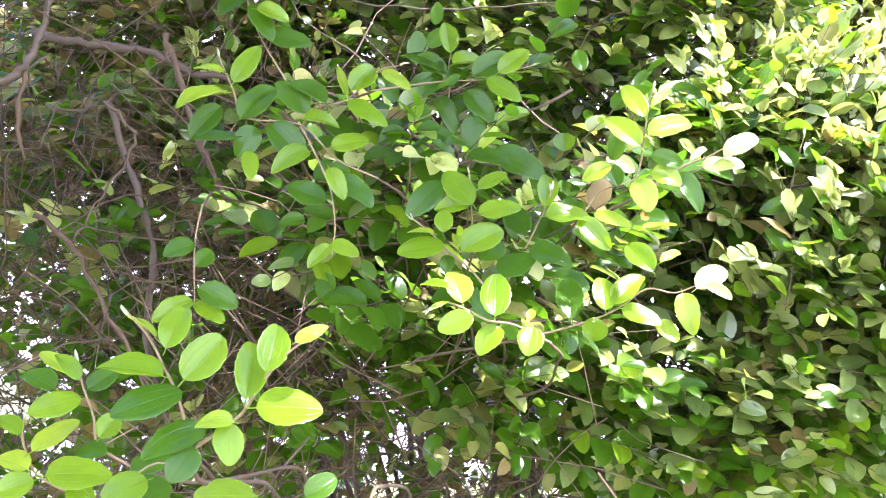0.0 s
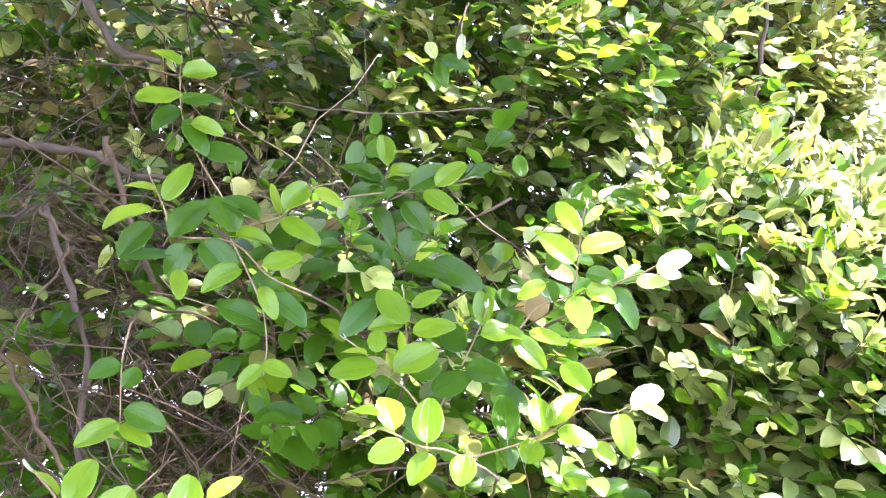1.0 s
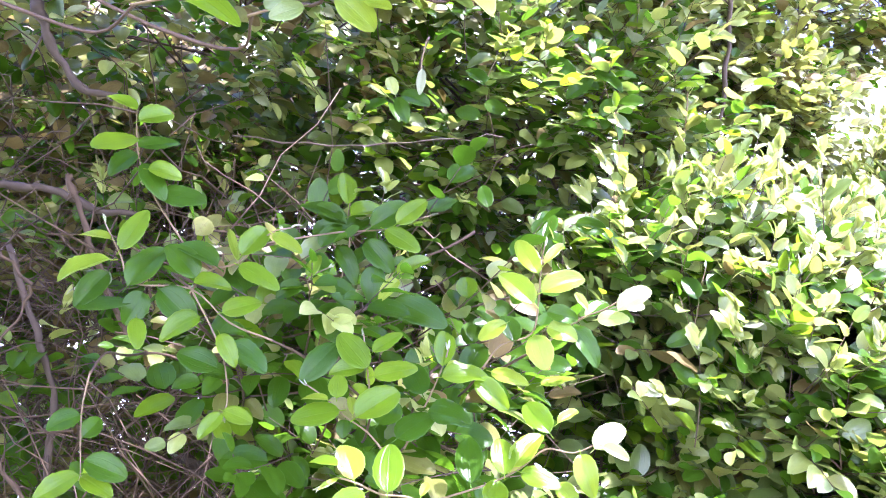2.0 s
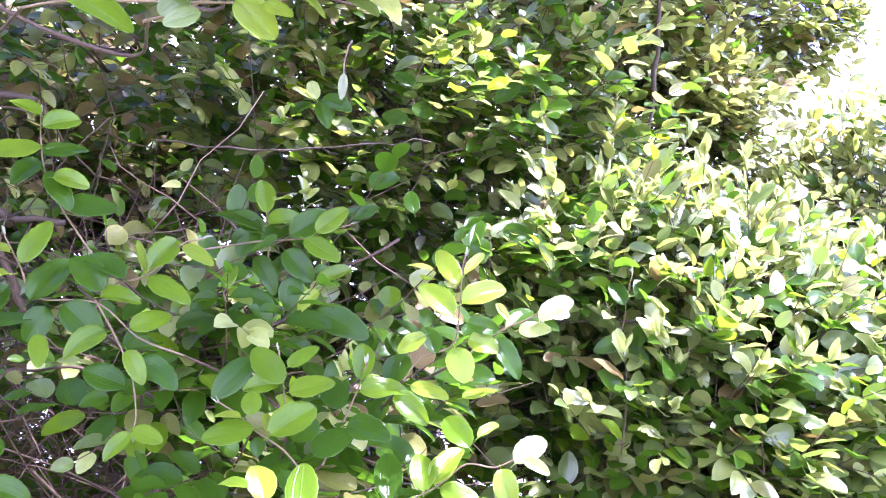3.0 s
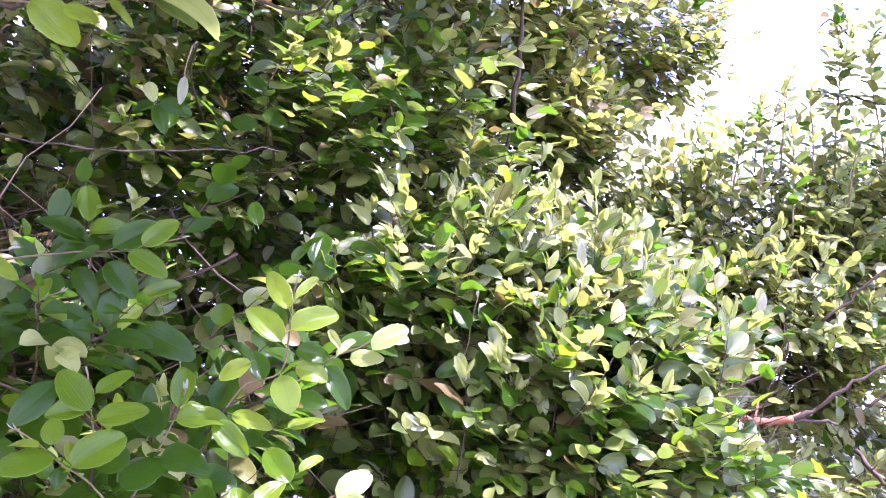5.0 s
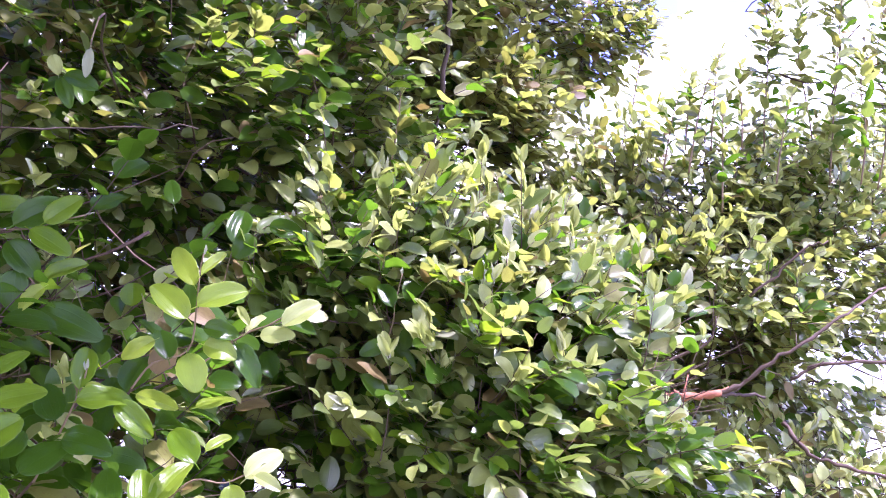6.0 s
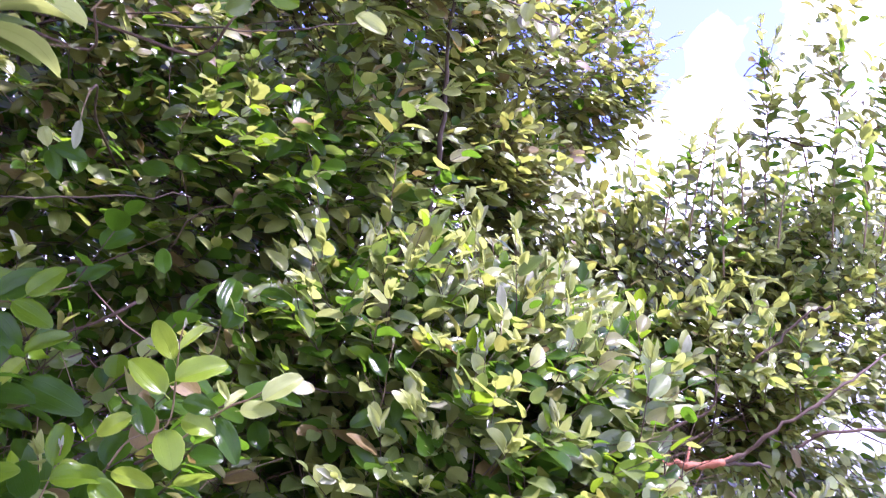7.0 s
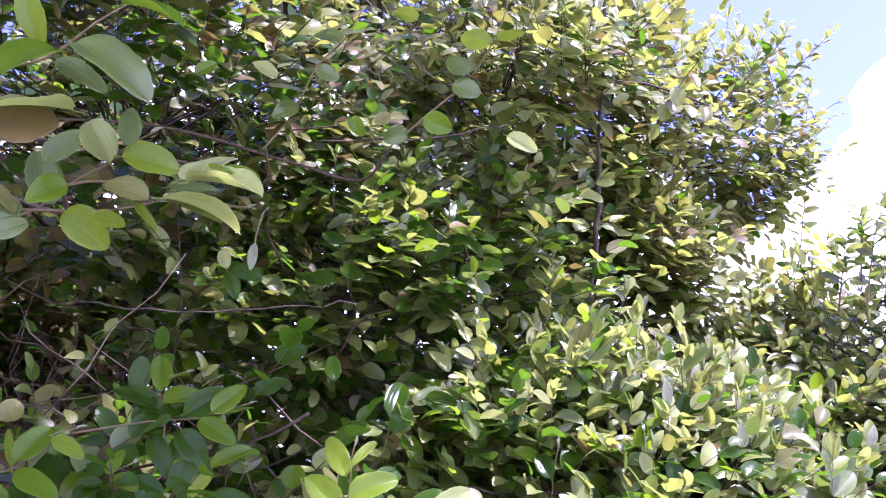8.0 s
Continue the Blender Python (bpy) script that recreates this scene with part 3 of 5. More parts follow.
def sprig_at(stem, leaves, shrub=SHRUB_A):
    """A sprig that reaches out of the thicket, carried by a thin branch from inside it."""
    r = random.Random(len(stem) * 7 + len(leaves))
    pts = [Vector(p) for p in stem]
    d = (pts[0] - pts[1]).normalized()
    c1 = pts[0] + d * 0.035 + Vector((r.gauss(0, 0.01), 0.05, 0.0))
    c2 = c1 + d * 0.015 + Vector((r.gauss(0, 0.02), 0.15, 0.0))
    c3 = c2 + d * 0.02 + Vector((r.gauss(0, 0.03), 0.22, r.gauss(-0.02, 0.02)))
    c4 = c3 + Vector((r.gauss(0, 0.03), 0.28, r.gauss(-0.05, 0.04)))
    if pts[0].z > 2.03 and pts[0].y < 1.15:      # the overhanging spray comes from the flank of the shrub
        c2 = c1 + Vector((-0.10, 0.05, 0.05))
        c3 = c2 + Vector((-0.20, 0.10, 0.10 + r.gauss(0, 0.02)))
        c4 = c3 + Vector((-0.26, 0.22, 0.12 + r.gauss(0, 0.03)))
    h = Heap()
    h.tube(spline([pts[0] + d * 0.004] + pts, 4), 0.0016, 0.0009, 6, 0.35, r)
    st = part("sprig", h.mesh("sprig", M_GREEN_TWIG), shrub)
    h = Heap()
    h.tube(spline([c4, c3, c2, c1, pts[0]], 4), 0.0026, 0.0017, 6, 0.3, r)
    part("twig", h.mesh("twig", M_TWIG), st)
    tip = (pts[-1] - pts[-2]).normalized()
    for k in range(2):                   # the downy bud, two leaves still folded
        along = tip + Vector((r.gauss(0, 0.25), r.gauss(0, 0.15), 0.25 * k))
        part("bud", FINE_MESH[4, r.randrange(len(FINE))], st, m=leaf_matrix(pts[-1] - tip * 0.003, along, Vector((r.gauss(0, 0.6), -1, r.gauss(0, 0.6))), r.uniform(0.009, 0.015), 0.42))
    for b, t, lean, widen, kind in leaves:
        b, t = Vector(b), Vector(t)
        along = t - b
        face = (VIEW_POINT - b).normalized() * math.cos(radians(lean)) + Vector((0, 0, math.sin(radians(lean))))
        part("leaf", FINE_MESH[kind, r.randrange(len(FINE))], st, m=leaf_matrix(b, along, face, along.length * 1.02, widen))


def branch_at(shrub, mat, line, r0, r1):
    h = Heap()
    r = random.Random(int(1000 * line[0][0]) + 99)
    pts = [p + Vector((r.gauss(0, 0.0025), r.gauss(0, 0.0025), r.gauss(0, 0.0025))) for p in spline(line, 5)]
    h.tube(pts, r0, r1, 8, 0.55, r)
    for p, q in zip(pts[3::5], pts[4::5]):   # short spurs and stubs of broken side twigs
        side = (q - p).orthogonal().normalized()
        side.rotate(Matrix.Rotation(r.uniform(0, 6.28), 3, (q - p).normalized()))
        tip = p + (side + (q - p).normalized()) * r.uniform(0.012, 0.05)
        h.tube([p, p.lerp(tip, 0.5) + Vector((0, 0, r.gauss(0, 0.003))), tip], r1 * 0.6, r1 * 0.25, 5, 0.3, r)
    part("branch", h.mesh("branch", mat), shrub)


def shoot_at(shrub, line, count, leaf_len):
    """An upright young shoot with leaves spaced all along it."""
    r = random.Random(int(1000 * line[0][0]) + count)
    pts = spline(line, 4)
    h = Heap()
    h.tube(pts, 0.0032, 0.0011, 5, 0.25, r)
    st = part("shoot", h.mesh("shoot", M_GREEN_TWIG), shrub)
    for k in range(count):
        s = 0.15 + 0.85 * k / (count - 1)
        i = min(len(pts) - 2, int(s * (len(pts) - 1)))
        d = (pts[i + 1] - pts[i]).normalized()
        p = pts[i].lerp(pts[i + 1], s * (len(pts) - 1) - i)
        a = 2.4 * k + r.gauss(0, 0.4)
        sd = Vector((math.cos(a), 0.6 * math.sin(a), 0.0))
        along = d * (0.35 + 0.9 * s ** 4) + sd + Vector((0, 0, r.gauss(0.1, 0.2)))
        face = Vector((r.gauss(0.2, 0.3), r.gauss(-0.5, 0.3), 0.9))
        ll = leaf_len * r.uniform(0.8, 1.15) * (1 - 0.5 * s ** 5)
        kind = 1 if s > 0.88 or r.random() < 0.12 else r.choice((0, 0, 5, 7, 8))
        part("leaf", FINE_MESH[kind, r.randrange(len(FINE))], st, m=leaf_matrix(p + along.normalized() * (0.1 * ll), along, face, ll))


# about the camera's mean position; sprig leaves face it to fit its view
VIEW_POINT = Vector((0.12, 0.0, 1.68))
rng = random.Random(5)
grow(SHRUB_A, rng, [
    # front boughs
    (-0.95, 2.5, 2.0, 0.65, 0.6, 0.75, 90, 0.05, 620),
    (-0.45, 2.1, 1.75, 0.45, 0.35, 0.55, 60, 0.05, 480),
    (0.0, 2.0, 1.40, 0.75, 0.40, 0.40, 60, 0.10, 460),
    (-0.35, 2.1, 2.85, 0.85, 0.60, 0.42, 420, 0.25, 15),
    (0.35, 2.2, 2.45, 0.65, 0.45, 0.40, 420, 0.2, 12),
    (0.72, 1.94, 1.97, 0.45, 0.33, 0.30, 480, 0.5, 8),
    (0.90, 1.86, 1.70, 0.48, 0.40, 0.36, 820, 0.32, 8),
    (0.50, 1.84, 1.58, 0.34, 0.28, 0.34, 360, 0.2, 8),
    (0.80, 2.45, 1.75, 0.60, 0.25, 0.55, 520, 0.1, 20),
    (0.85, 2.6, 3.15, 0.62, 0.55, 0.55, 560, 0.7, 20),
    (0.6, 3.3, 3.2, 0.8, 0.4, 0.5, 520, 0.4, 60),
    (0.7, 3.2, 3.9, 0.8, 0.4, 0.4, 560, 0.6, 30),
    (1.38, 2.8, 3.15, 0.42, 0.40, 0.45, 270, 0.7, 0),
    (1.70, 2.85, 3.25, 0.30, 0.30, 0.38, 230, 0.7, 0),
    (-0.1, 3.2, 3.6, 0.9, 0.4, 0.5, 500, 0.2, 40),
    (0.5, 2.4, 3.65, 0.6, 0.5, 0.35, 110, 0.9, 0),
    # this and the next bough, out of view, are added to shade the sprigs
    (0.20, 0.66, 2.90, 0.38, 0.40, 0.12, 520, 0.2, 0),
    (0.50, 1.05, 3.00, 0.30, 0.32, 0.10, 420, 0.2, 0),
    (-0.9, 2.7, 2.6, 0.50, 0.30, 0.55, 380, 0.05, 60),
    (-0.35, 3.2, 3.1, 0.8, 0.35, 0.5, 420, 0.3, 20),
    # added above the view to shade the left interior
    (-0.15, 1.55, 3.12, 0.40, 0.30, 0.20, 130, 0.4, 0),
    (0.75, 1.95, 2.95, 0.32, 0.20, 0.20, 65, 0.9, 2),
    (0.16, 1.78, 1.62, 0.30, 0.16, 0.26, 80, 0.05, 10),
    (-0.15, 1.95, 1.95, 0.40, 0.20, 0.26, 90, 0.05, 70),
    (-0.35, 2.45, 1.72, 0.45, 0.20, 0.32, 70, 0.03, 160),
    (-0.9, 3.2, 3.6, 0.8, 0.4, 0.5, 400, 0.2, 30),
    (1.10, 2.6, 2.65, 0.35, 0.30, 0.30, 260, 0.15, 4),
    (1.20, 2.3, 1.96, 0.38, 0.30, 0.32, 360, 0.4, 3),
    (0.02, 1.45, 1.82, 0.38, 0.13, 0.28, 44, 0.03, 3),
    (-0.3, 2.3, 0.8, 0.9, 0.5, 0.5, 150, 0.1, 80),
    # above the view, added for shade over the left side
    (-0.35, 1.8, 3.40, 0.6, 0.5, 0.30, 200, 0.4, 10),
    # unseen boughs beside and above the view, added to keep sky light off the left
    (-1.40, 1.15, 2.05, 0.55, 0.95, 1.1, 1200, 0.1, 60),
    (-0.30, 1.25, 2.88, 0.36, 0.28, 0.12, 320, 0.1, 0),
    (-0.75, 0.35, 3.05, 0.7, 0.8, 0.25, 380, 0.1, 30),
    # the back of the thicket
    (-0.8, 2.9, 2.1, 0.8, 0.4, 0.8, 240, 0.03, 420),
    (-1.3, 3.3, 1.5, 0.9, 0.5, 0.9, 520, 0.03, 800),
    (-1.2, 3.3, 2.7, 0.9, 0.5, 0.7, 1000, 0.05, 400),
    (-0.2, 3.3, 1.5, 0.8, 0.5, 0.8, 300, 0.03, 700),
    (-0.1, 3.3, 2.5, 0.8, 0.5, 0.7, 1000, 0.05, 300),
    (-0.6, 3.8, 2.0, 1.4, 0.4, 1.2, 560, 0.03, 400),
    (0.8, 3.3, 1.6, 0.7, 0.5, 0.7, 420, 0.1, 140),
    (0.8, 3.2, 2.4, 0.7, 0.45, 0.6, 520, 0.1, 60),
    (-2.0, 2.9, 2.0, 0.7, 0.7, 1.3, 420, 0.1, 300),
], Vector((0.2, 2.9, 0.0)), 110, 1.75)
grow(SHRUB_B, rng, [
    (1.95, 2.6, 2.44, 0.55, 0.40, 0.34, 270, 0.7, 40),
    (1.70, 2.35, 1.98, 0.42, 0.33, 0.30, 330, 0.45, 40),
    (1.48, 2.65, 2.15, 0.36, 0.30, 0.40, 480, 0.5, 40),
    (1.72, 2.95, 2.45, 0.35, 0.30, 0.28, 100, 0.7, 20),
    (1.50, 2.55, 1.65, 0.40, 0.30, 0.38, 230, 0.5, 20),
    (2.0, 3.3, 2.0, 0.9, 0.40, 0.75, 300, 0.3, 90),
    (2.0, 3.05, 2.36, 0.40, 0.25, 0.28, 150, 0.6, 30),
    (1.75, 2.45, 2.30, 0.40, 0.25, 0.28, 300, 0.45, 20),
    (2.20, 2.45, 2.22, 0.40, 0.25, 0.28, 280, 0.45, 20),
    (2.55, 2.75, 2.42, 0.50, 0.45, 0.42, 260, 0.7, 40),
    (2.06, 2.30, 2.95, 0.05, 0.05, 0.36, 13, 0.5, 0),
    (2.26, 2.22, 2.95, 0.08, 0.06, 0.42, 24, 0.3, 0),
    (2.42, 2.20, 2.88, 0.07, 0.06, 0.38, 17, 0.3, 0),
    (2.0, 2.4, 1.35, 0.7, 0.40, 0.35, 420, 0.6, 20),
    (2.2, 2.55, 1.92, 0.40, 0.30, 0.30, 240, 0.75, 20),
    (2.7, 2.9, 1.5, 0.6, 0.4, 0.5, 200, 0.4, 20),
    (1.25, 2.6, 1.15, 0.40, 0.30, 0.30, 220, 0.2, 20),
], Vector((2.2, 3.1, 0.0)), 120, 2.5)

branch_at(SHRUB_B, M_RED_BARK, [(1.509, 2.516, 1.767), (1.382, 2.121, 1.792), (1.394, 2.009, 1.795), (1.444, 1.993, 1.790), (1.502, 1.972, 1.796)], 0.0095, 0.008)
branch_at(SHRUB_B, M_TWIG, [(1.495, 1.975, 1.793), (1.557, 1.948, 1.819), (1.618, 1.916, 1.866), (1.718, 1.892, 1.916), (1.820, 1.877, 1.976), (1.977, 1.915, 2.047)], 0.0062, 0.003)
branch_at(SHRUB_B, M_BARK, [(1.495, 1.975, 1.793), (1.545, 1.958, 1.791), (1.602, 1.940, 1.784)], 0.005, 0.003)
branch_at(SHRUB_B, M_TWIG, [(1.663, 1.911, 1.823), (1.719, 1.886, 1.849), (1.807, 1.854, 1.855), (1.905, 1.823, 1.844), (2.021, 1.786, 1.836)], 0.0035, 0.005)
branch_at(SHRUB_B, M_TWIG, [(1.713, 2.024, 1.724), (1.700, 1.936, 1.655), (1.764, 1.921, 1.624), (1.913, 1.880, 1.579), (2.017, 1.848, 1.565)], 0.0055, 0.0035)
branch_at(SHRUB_B, M_TWIG, [(1.303, 1.918, 1.856), (1.374, 1.888, 1.883), (1.421, 1.865, 1.912), (1.431, 1.850, 1.964)], 0.004, 0.002)
branch_at(SHRUB_B, M_TWIG, [(1.625, 1.986, 2.026), (1.702, 1.945, 2.090), (1.753, 1.916, 2.142), (1.805, 1.896, 2.153)], 0.004, 0.002)
branch_at(SHRUB_A, M_BARK, [(-0.821, 1.551, 2.010), (-0.764, 1.548, 2.035), (-0.721, 1.543, 2.065), (-0.698, 1.536, 2.118), (-0.682, 1.528, 2.176), (-0.672, 1.520, 2.234)], 0.008, 0.005)
branch_at(SHRUB_A, M_TWIG, [(-0.721, 1.543, 2.065), (-0.731, 1.555, 1.984), (-0.722, 1.566, 1.908)], 0.005, 0.003)
branch_at(SHRUB_A, M_TWIG, [(-0.577, 1.823, 2.231), (-0.553, 1.831, 2.175), (-0.509, 1.850, 2.040), (-0.473, 1.861, 1.962), (-0.440, 1.869, 1.906), (-0.395, 1.880, 1.828)], 0.007, 0.006)
branch_at(SHRUB_A, M_TWIG, [(-0.590, 1.581, 2.015), (-0.565, 1.585, 1.982), (-0.540, 1.589, 1.958), (-0.567, 1.598, 1.889), (-0.605, 1.605, 1.840), (-0.643, 1.614, 1.775)], 0.003, 0.002)
branch_at(SHRUB_A, M_TWIG, [(-0.787, 1.776, 1.845), (-0.710, 1.785, 1.783), (-0.652, 1.800, 1.677), (-0.596, 1.812, 1.592), (-0.561, 1.824, 1.507)], 0.005, 0.004)
branch_at(SHRUB_A, M_BARK, [(0.291, 2.200, 1.707), (0.373, 2.216, 1.591), (0.496, 2.232, 1.476), (0.619, 2.250, 1.347), (0.701, 2.264, 1.244)], 0.01, 0.008)
branch_at(SHRUB_A, M_BARK, [(-0.417, 2.302, 1.695), (-0.331, 2.317, 1.588), (-0.243, 2.340, 1.425), (-0.183, 2.367, 1.234)], 0.012, 0.009)
branch_at(SHRUB_A, M_BARK, [(-0.688, 1.843, 2.092), (-0.626, 1.866, 1.924), (-0.588, 1.887, 1.777), (-0.595, 1.909, 1.618), (-0.545, 1.934, 1.438)], 0.008, 0.006)
branch_at(SHRUB_A, M_BARK, [(-0.885, 1.920, 2.260), (-0.764, 1.923, 2.239), (-0.643, 1.924, 2.231), (-0.545, 1.930, 2.185), (-0.436, 1.932, 2.176)], 0.01, 0.007)
branch_at(SHRUB_A, M_TWIG, [(-0.204, 1.476, 1.826), (-0.132, 1.478, 1.814), (-0.059, 1.479, 1.803), (0.013, 1.478, 1.813)], 0.002, 0.002)
branch_at(SHRUB_A, M_BARK, [(-0.645, 1.762, 2.571), (-0.609, 1.781, 2.481), (-0.551, 1.797, 2.403), (-0.471, 1.797, 2.387)], 0.012, 0.006)
branch_at(SHRUB_A, M_BARK, [(0.872, 2.163, 2.392), (0.891, 2.082, 2.599), (0.895, 1.998, 2.819), (0.904, 1.933, 2.988), (0.903, 1.855, 3.195)], 0.006, 0.004)
branch_at(SHRUB_A, M_BARK, [(0.208, 1.824, 2.676), (0.375, 1.803, 2.671), (0.494, 1.783, 2.678), (0.614, 1.760, 2.697)], 0.002, 0.0015)
branch_at(SHRUB_A, M_BARK, [(-0.250, 1.811, 2.306), (-0.014, 1.778, 2.280), (0.136, 1.752, 2.283), (0.286, 1.727, 2.286)], 0.002, 0.0012)
branch_at(SHRUB_A, M_BARK, [(0.012, 2.126, 2.405), (0.172, 2.075, 2.392), (0.321, 2.023, 2.398), (0.377, 2.001, 2.407)], 0.002, 0.0012)
branch_at(SHRUB_A, M_BARK, [(0.480, 1.747, 1.943), (0.598, 1.711, 1.923), (0.675, 1.683, 1.930)], 0.002, 0.0015)
shoot_at(SHRUB_B, [(1.676, 2.707, 2.583), (1.726, 2.662, 2.709), (1.748, 2.622, 2.854), (1.770, 2.582, 2.999), (1.784, 2.550, 3.117)], 30, 0.05)
shoot_at(SHRUB_B, [(2.040, 2.400, 2.438), (2.026, 2.362, 2.626), (2.033, 2.314, 2.830), (2.024, 2.286, 2.967), (2.010, 2.248, 3.156)], 38, 0.054)
shoot_at(SHRUB_B, [(2.153, 2.261, 2.404), (2.157, 2.226, 2.552), (2.161, 2.191, 2.701), (2.171, 2.144, 2.898), (2.181, 2.099, 3.079)], 49, 0.06)
shoot_at(SHRUB_B, [(2.290, 2.216, 2.399), (2.309, 2.176, 2.546), (2.311, 2.130, 2.744), (2.326, 2.089, 2.908), (2.341, 2.046, 3.072)], 41, 0.06)
shoot_at(SHRUB_B, [(2.165, 2.362, 2.415), (2.168, 2.323, 2.586), (2.129, 2.290, 2.792), (2.118, 2.270, 2.895), (2.130, 2.235, 3.031)], 38, 0.054)
shoot_at(SHRUB_B, [(1.742, 2.371, 2.537), (1.746, 2.344, 2.652), (1.752, 2.327, 2.717), (1.726, 2.321, 2.784)], 19, 0.05)
shoot_at(SHRUB_B, [(1.814, 2.347, 2.534), (1.818, 2.316, 2.665), (1.823, 2.296, 2.747), (1.826, 2.282, 2.805)], 19, 0.05)
shoot_at(SHRUB_B, [(1.842, 2.237, 2.500), (1.838, 2.213, 2.611), (1.828, 2.199, 2.691), (1.831, 2.186, 2.742)], 19, 0.05)
shoot_at(SHRUB_B, [(1.627, 2.323, 2.445), (1.640, 2.297, 2.540), (1.653, 2.275, 2.619), (1.667, 2.260, 2.666)], 19, 0.054)
shoot_at(SHRUB_B, [(2.169, 2.150, 2.391), (2.180, 2.115, 2.533), (2.161, 2.092, 2.661), (2.173, 2.067, 2.756)], 22, 0.06)
shoot_at(SHRUB_A, [(1.278, 2.550, 2.928), (1.432, 2.475, 3.070), (1.569, 2.421, 3.164), (1.688, 2.362, 3.275), (1.782, 2.316, 3.362)], 37, 0.052)
shoot_at(SHRUB_A, [(1.273, 2.405, 3.029), (1.321, 2.351, 3.153), (1.345, 2.313, 3.247), (1.355, 2.278, 3.334)], 24, 0.052)
shoot_at(SHRUB_A, [(1.372, 2.369, 3.089), (1.471, 2.320, 3.180), (1.554, 2.280, 3.257), (1.594, 2.250, 3.322)], 24, 0.052)
shoot_at(SHRUB_A, [(1.485, 2.499, 2.987), (1.571, 2.464, 3.050), (1.639, 2.434, 3.105), (1.691, 2.415, 3.136)], 21, 0.052)
shoot_at(SHRUB_A, [(1.056, 2.297, 3.110), (1.087, 2.258, 3.201), (1.118, 2.225, 3.276), (1.149, 2.201, 3.328)], 24, 0.052)
shoot_at(SHRUB_A, [(0.774, 1.929, 2.126), (0.789, 1.906, 2.208), (0.792, 1.889, 2.278), (0.794, 1.879, 2.319)], 14, 0.05)
shoot_at(SHRUB_A, [(0.905, 1.937, 2.132), (0.932, 1.912, 2.203), (0.949, 1.896, 2.251), (0.954, 1.889, 2.275)], 14, 0.05)
shoot_at(SHRUB_A, [(0.691, 1.933, 2.235), (0.706, 1.910, 2.317), (0.715, 1.891, 2.387), (0.719, 1.876, 2.446)], 12, 0.05)

# young shoots that stand up all along the top of the sunlit shrub
rng = random.Random(21)
for k in range(16):
    x, y, z = 1.42 + 0.075 * k + rng.gauss(0, 0.02), rng.uniform(2.2, 2.75), rng.uniform(2.25, 2.42)
    tall, lean = rng.uniform(0.22, 0.40), rng.gauss(0.12, 0.12)
    shoot_at(SHRUB_B, [(x, y, z), (x + 0.35 * lean * tall, y - 0.02, z + 0.36 * tall), (x + 0.8 * lean * tall, y - 0.04, z + 0.7 * tall), (x + 1.6 * lean * tall, y - 0.05, z + tall)], round(60 * tall), 0.054)

# sprigs that reach out of the thicket: stem, then for each leaf its base, tip, upward lean in degrees, breadth and kind

sprig_at([(-0.207, 0.799, 1.486), (-0.211, 0.789, 1.514), (-0.217, 0.779, 1.537), (-0.225, 0.771, 1.555), (-0.235, 0.762, 1.577), (-0.251, 0.753, 1.597)], [
    ((-0.215, 0.738, 1.569), (-0.208, 0.762, 1.609), 29, 0.87, 3),
    ((-0.217, 0.744, 1.548), (-0.270, 0.740, 1.561), 41, 0.97, 3),
    ((-0.203, 0.751, 1.545), (-0.176, 0.774, 1.585), 21, 1.01, 3),
    ((-0.205, 0.758, 1.536), (-0.252, 0.729, 1.520), 42, 0.92, 5),
    ((-0.223, 0.738, 1.577), (-0.254, 0.762, 1.600), 56, 0.35, 6),
])
sprig_at([(-0.207, 0.799, 1.486), (-0.169, 0.789, 1.513), (-0.156, 0.781, 1.527), (-0.142, 0.772, 1.548), (-0.123, 0.763, 1.569), (-0.105, 0.755, 1.581)], [
    ((-0.155, 0.762, 1.531), (-0.155, 0.792, 1.584), 28, 0.81, 3),
    ((-0.139, 0.755, 1.553), (-0.132, 0.779, 1.597), 28, 0.90, 3),
    ((-0.115, 0.747, 1.577), (-0.092, 0.761, 1.593), 36, 0.83, 6),
    ((-0.145, 0.754, 1.525), (-0.093, 0.766, 1.527), 34, 1.35, 3),
    ((-0.162, 0.753, 1.513), (-0.193, 0.748, 1.516), 32, 1.07, 6),
    ((-0.169, 0.757, 1.512), (-0.160, 0.745, 1.481), 21, 1.26, 3),
    ((-0.190, 0.780, 1.506), (-0.236, 0.756, 1.487), 33, 0.93, 5),
    ((-0.196, 0.771, 1.492), (-0.210, 0.755, 1.466), 20, 1.34, 5),
])
sprig_at([(-0.335, 0.918, 1.429), (-0.375, 0.907, 1.450), (-0.383, 0.897, 1.469), (-0.386, 0.886, 1.490), (-0.380, 0.877, 1.506)], [
    ((-0.372, 0.878, 1.476), (-0.347, 0.920, 1.506), 41, 0.70, 6),
    ((-0.382, 0.872, 1.491), (-0.410, 0.879, 1.515), 34, 0.97, 3),
    ((-0.373, 0.876, 1.460), (-0.403, 0.876, 1.475), 35, 1.35, 6),
    ((-0.354, 0.869, 1.456), (-0.301, 0.894, 1.460), 33, 1.19, 3),
    ((-0.365, 0.871, 1.451), (-0.392, 0.852, 1.442), 35, 1.35, 3),
    ((-0.338, 0.882, 1.446), (-0.311, 0.882, 1.426), 22, 1.32, 3),
])
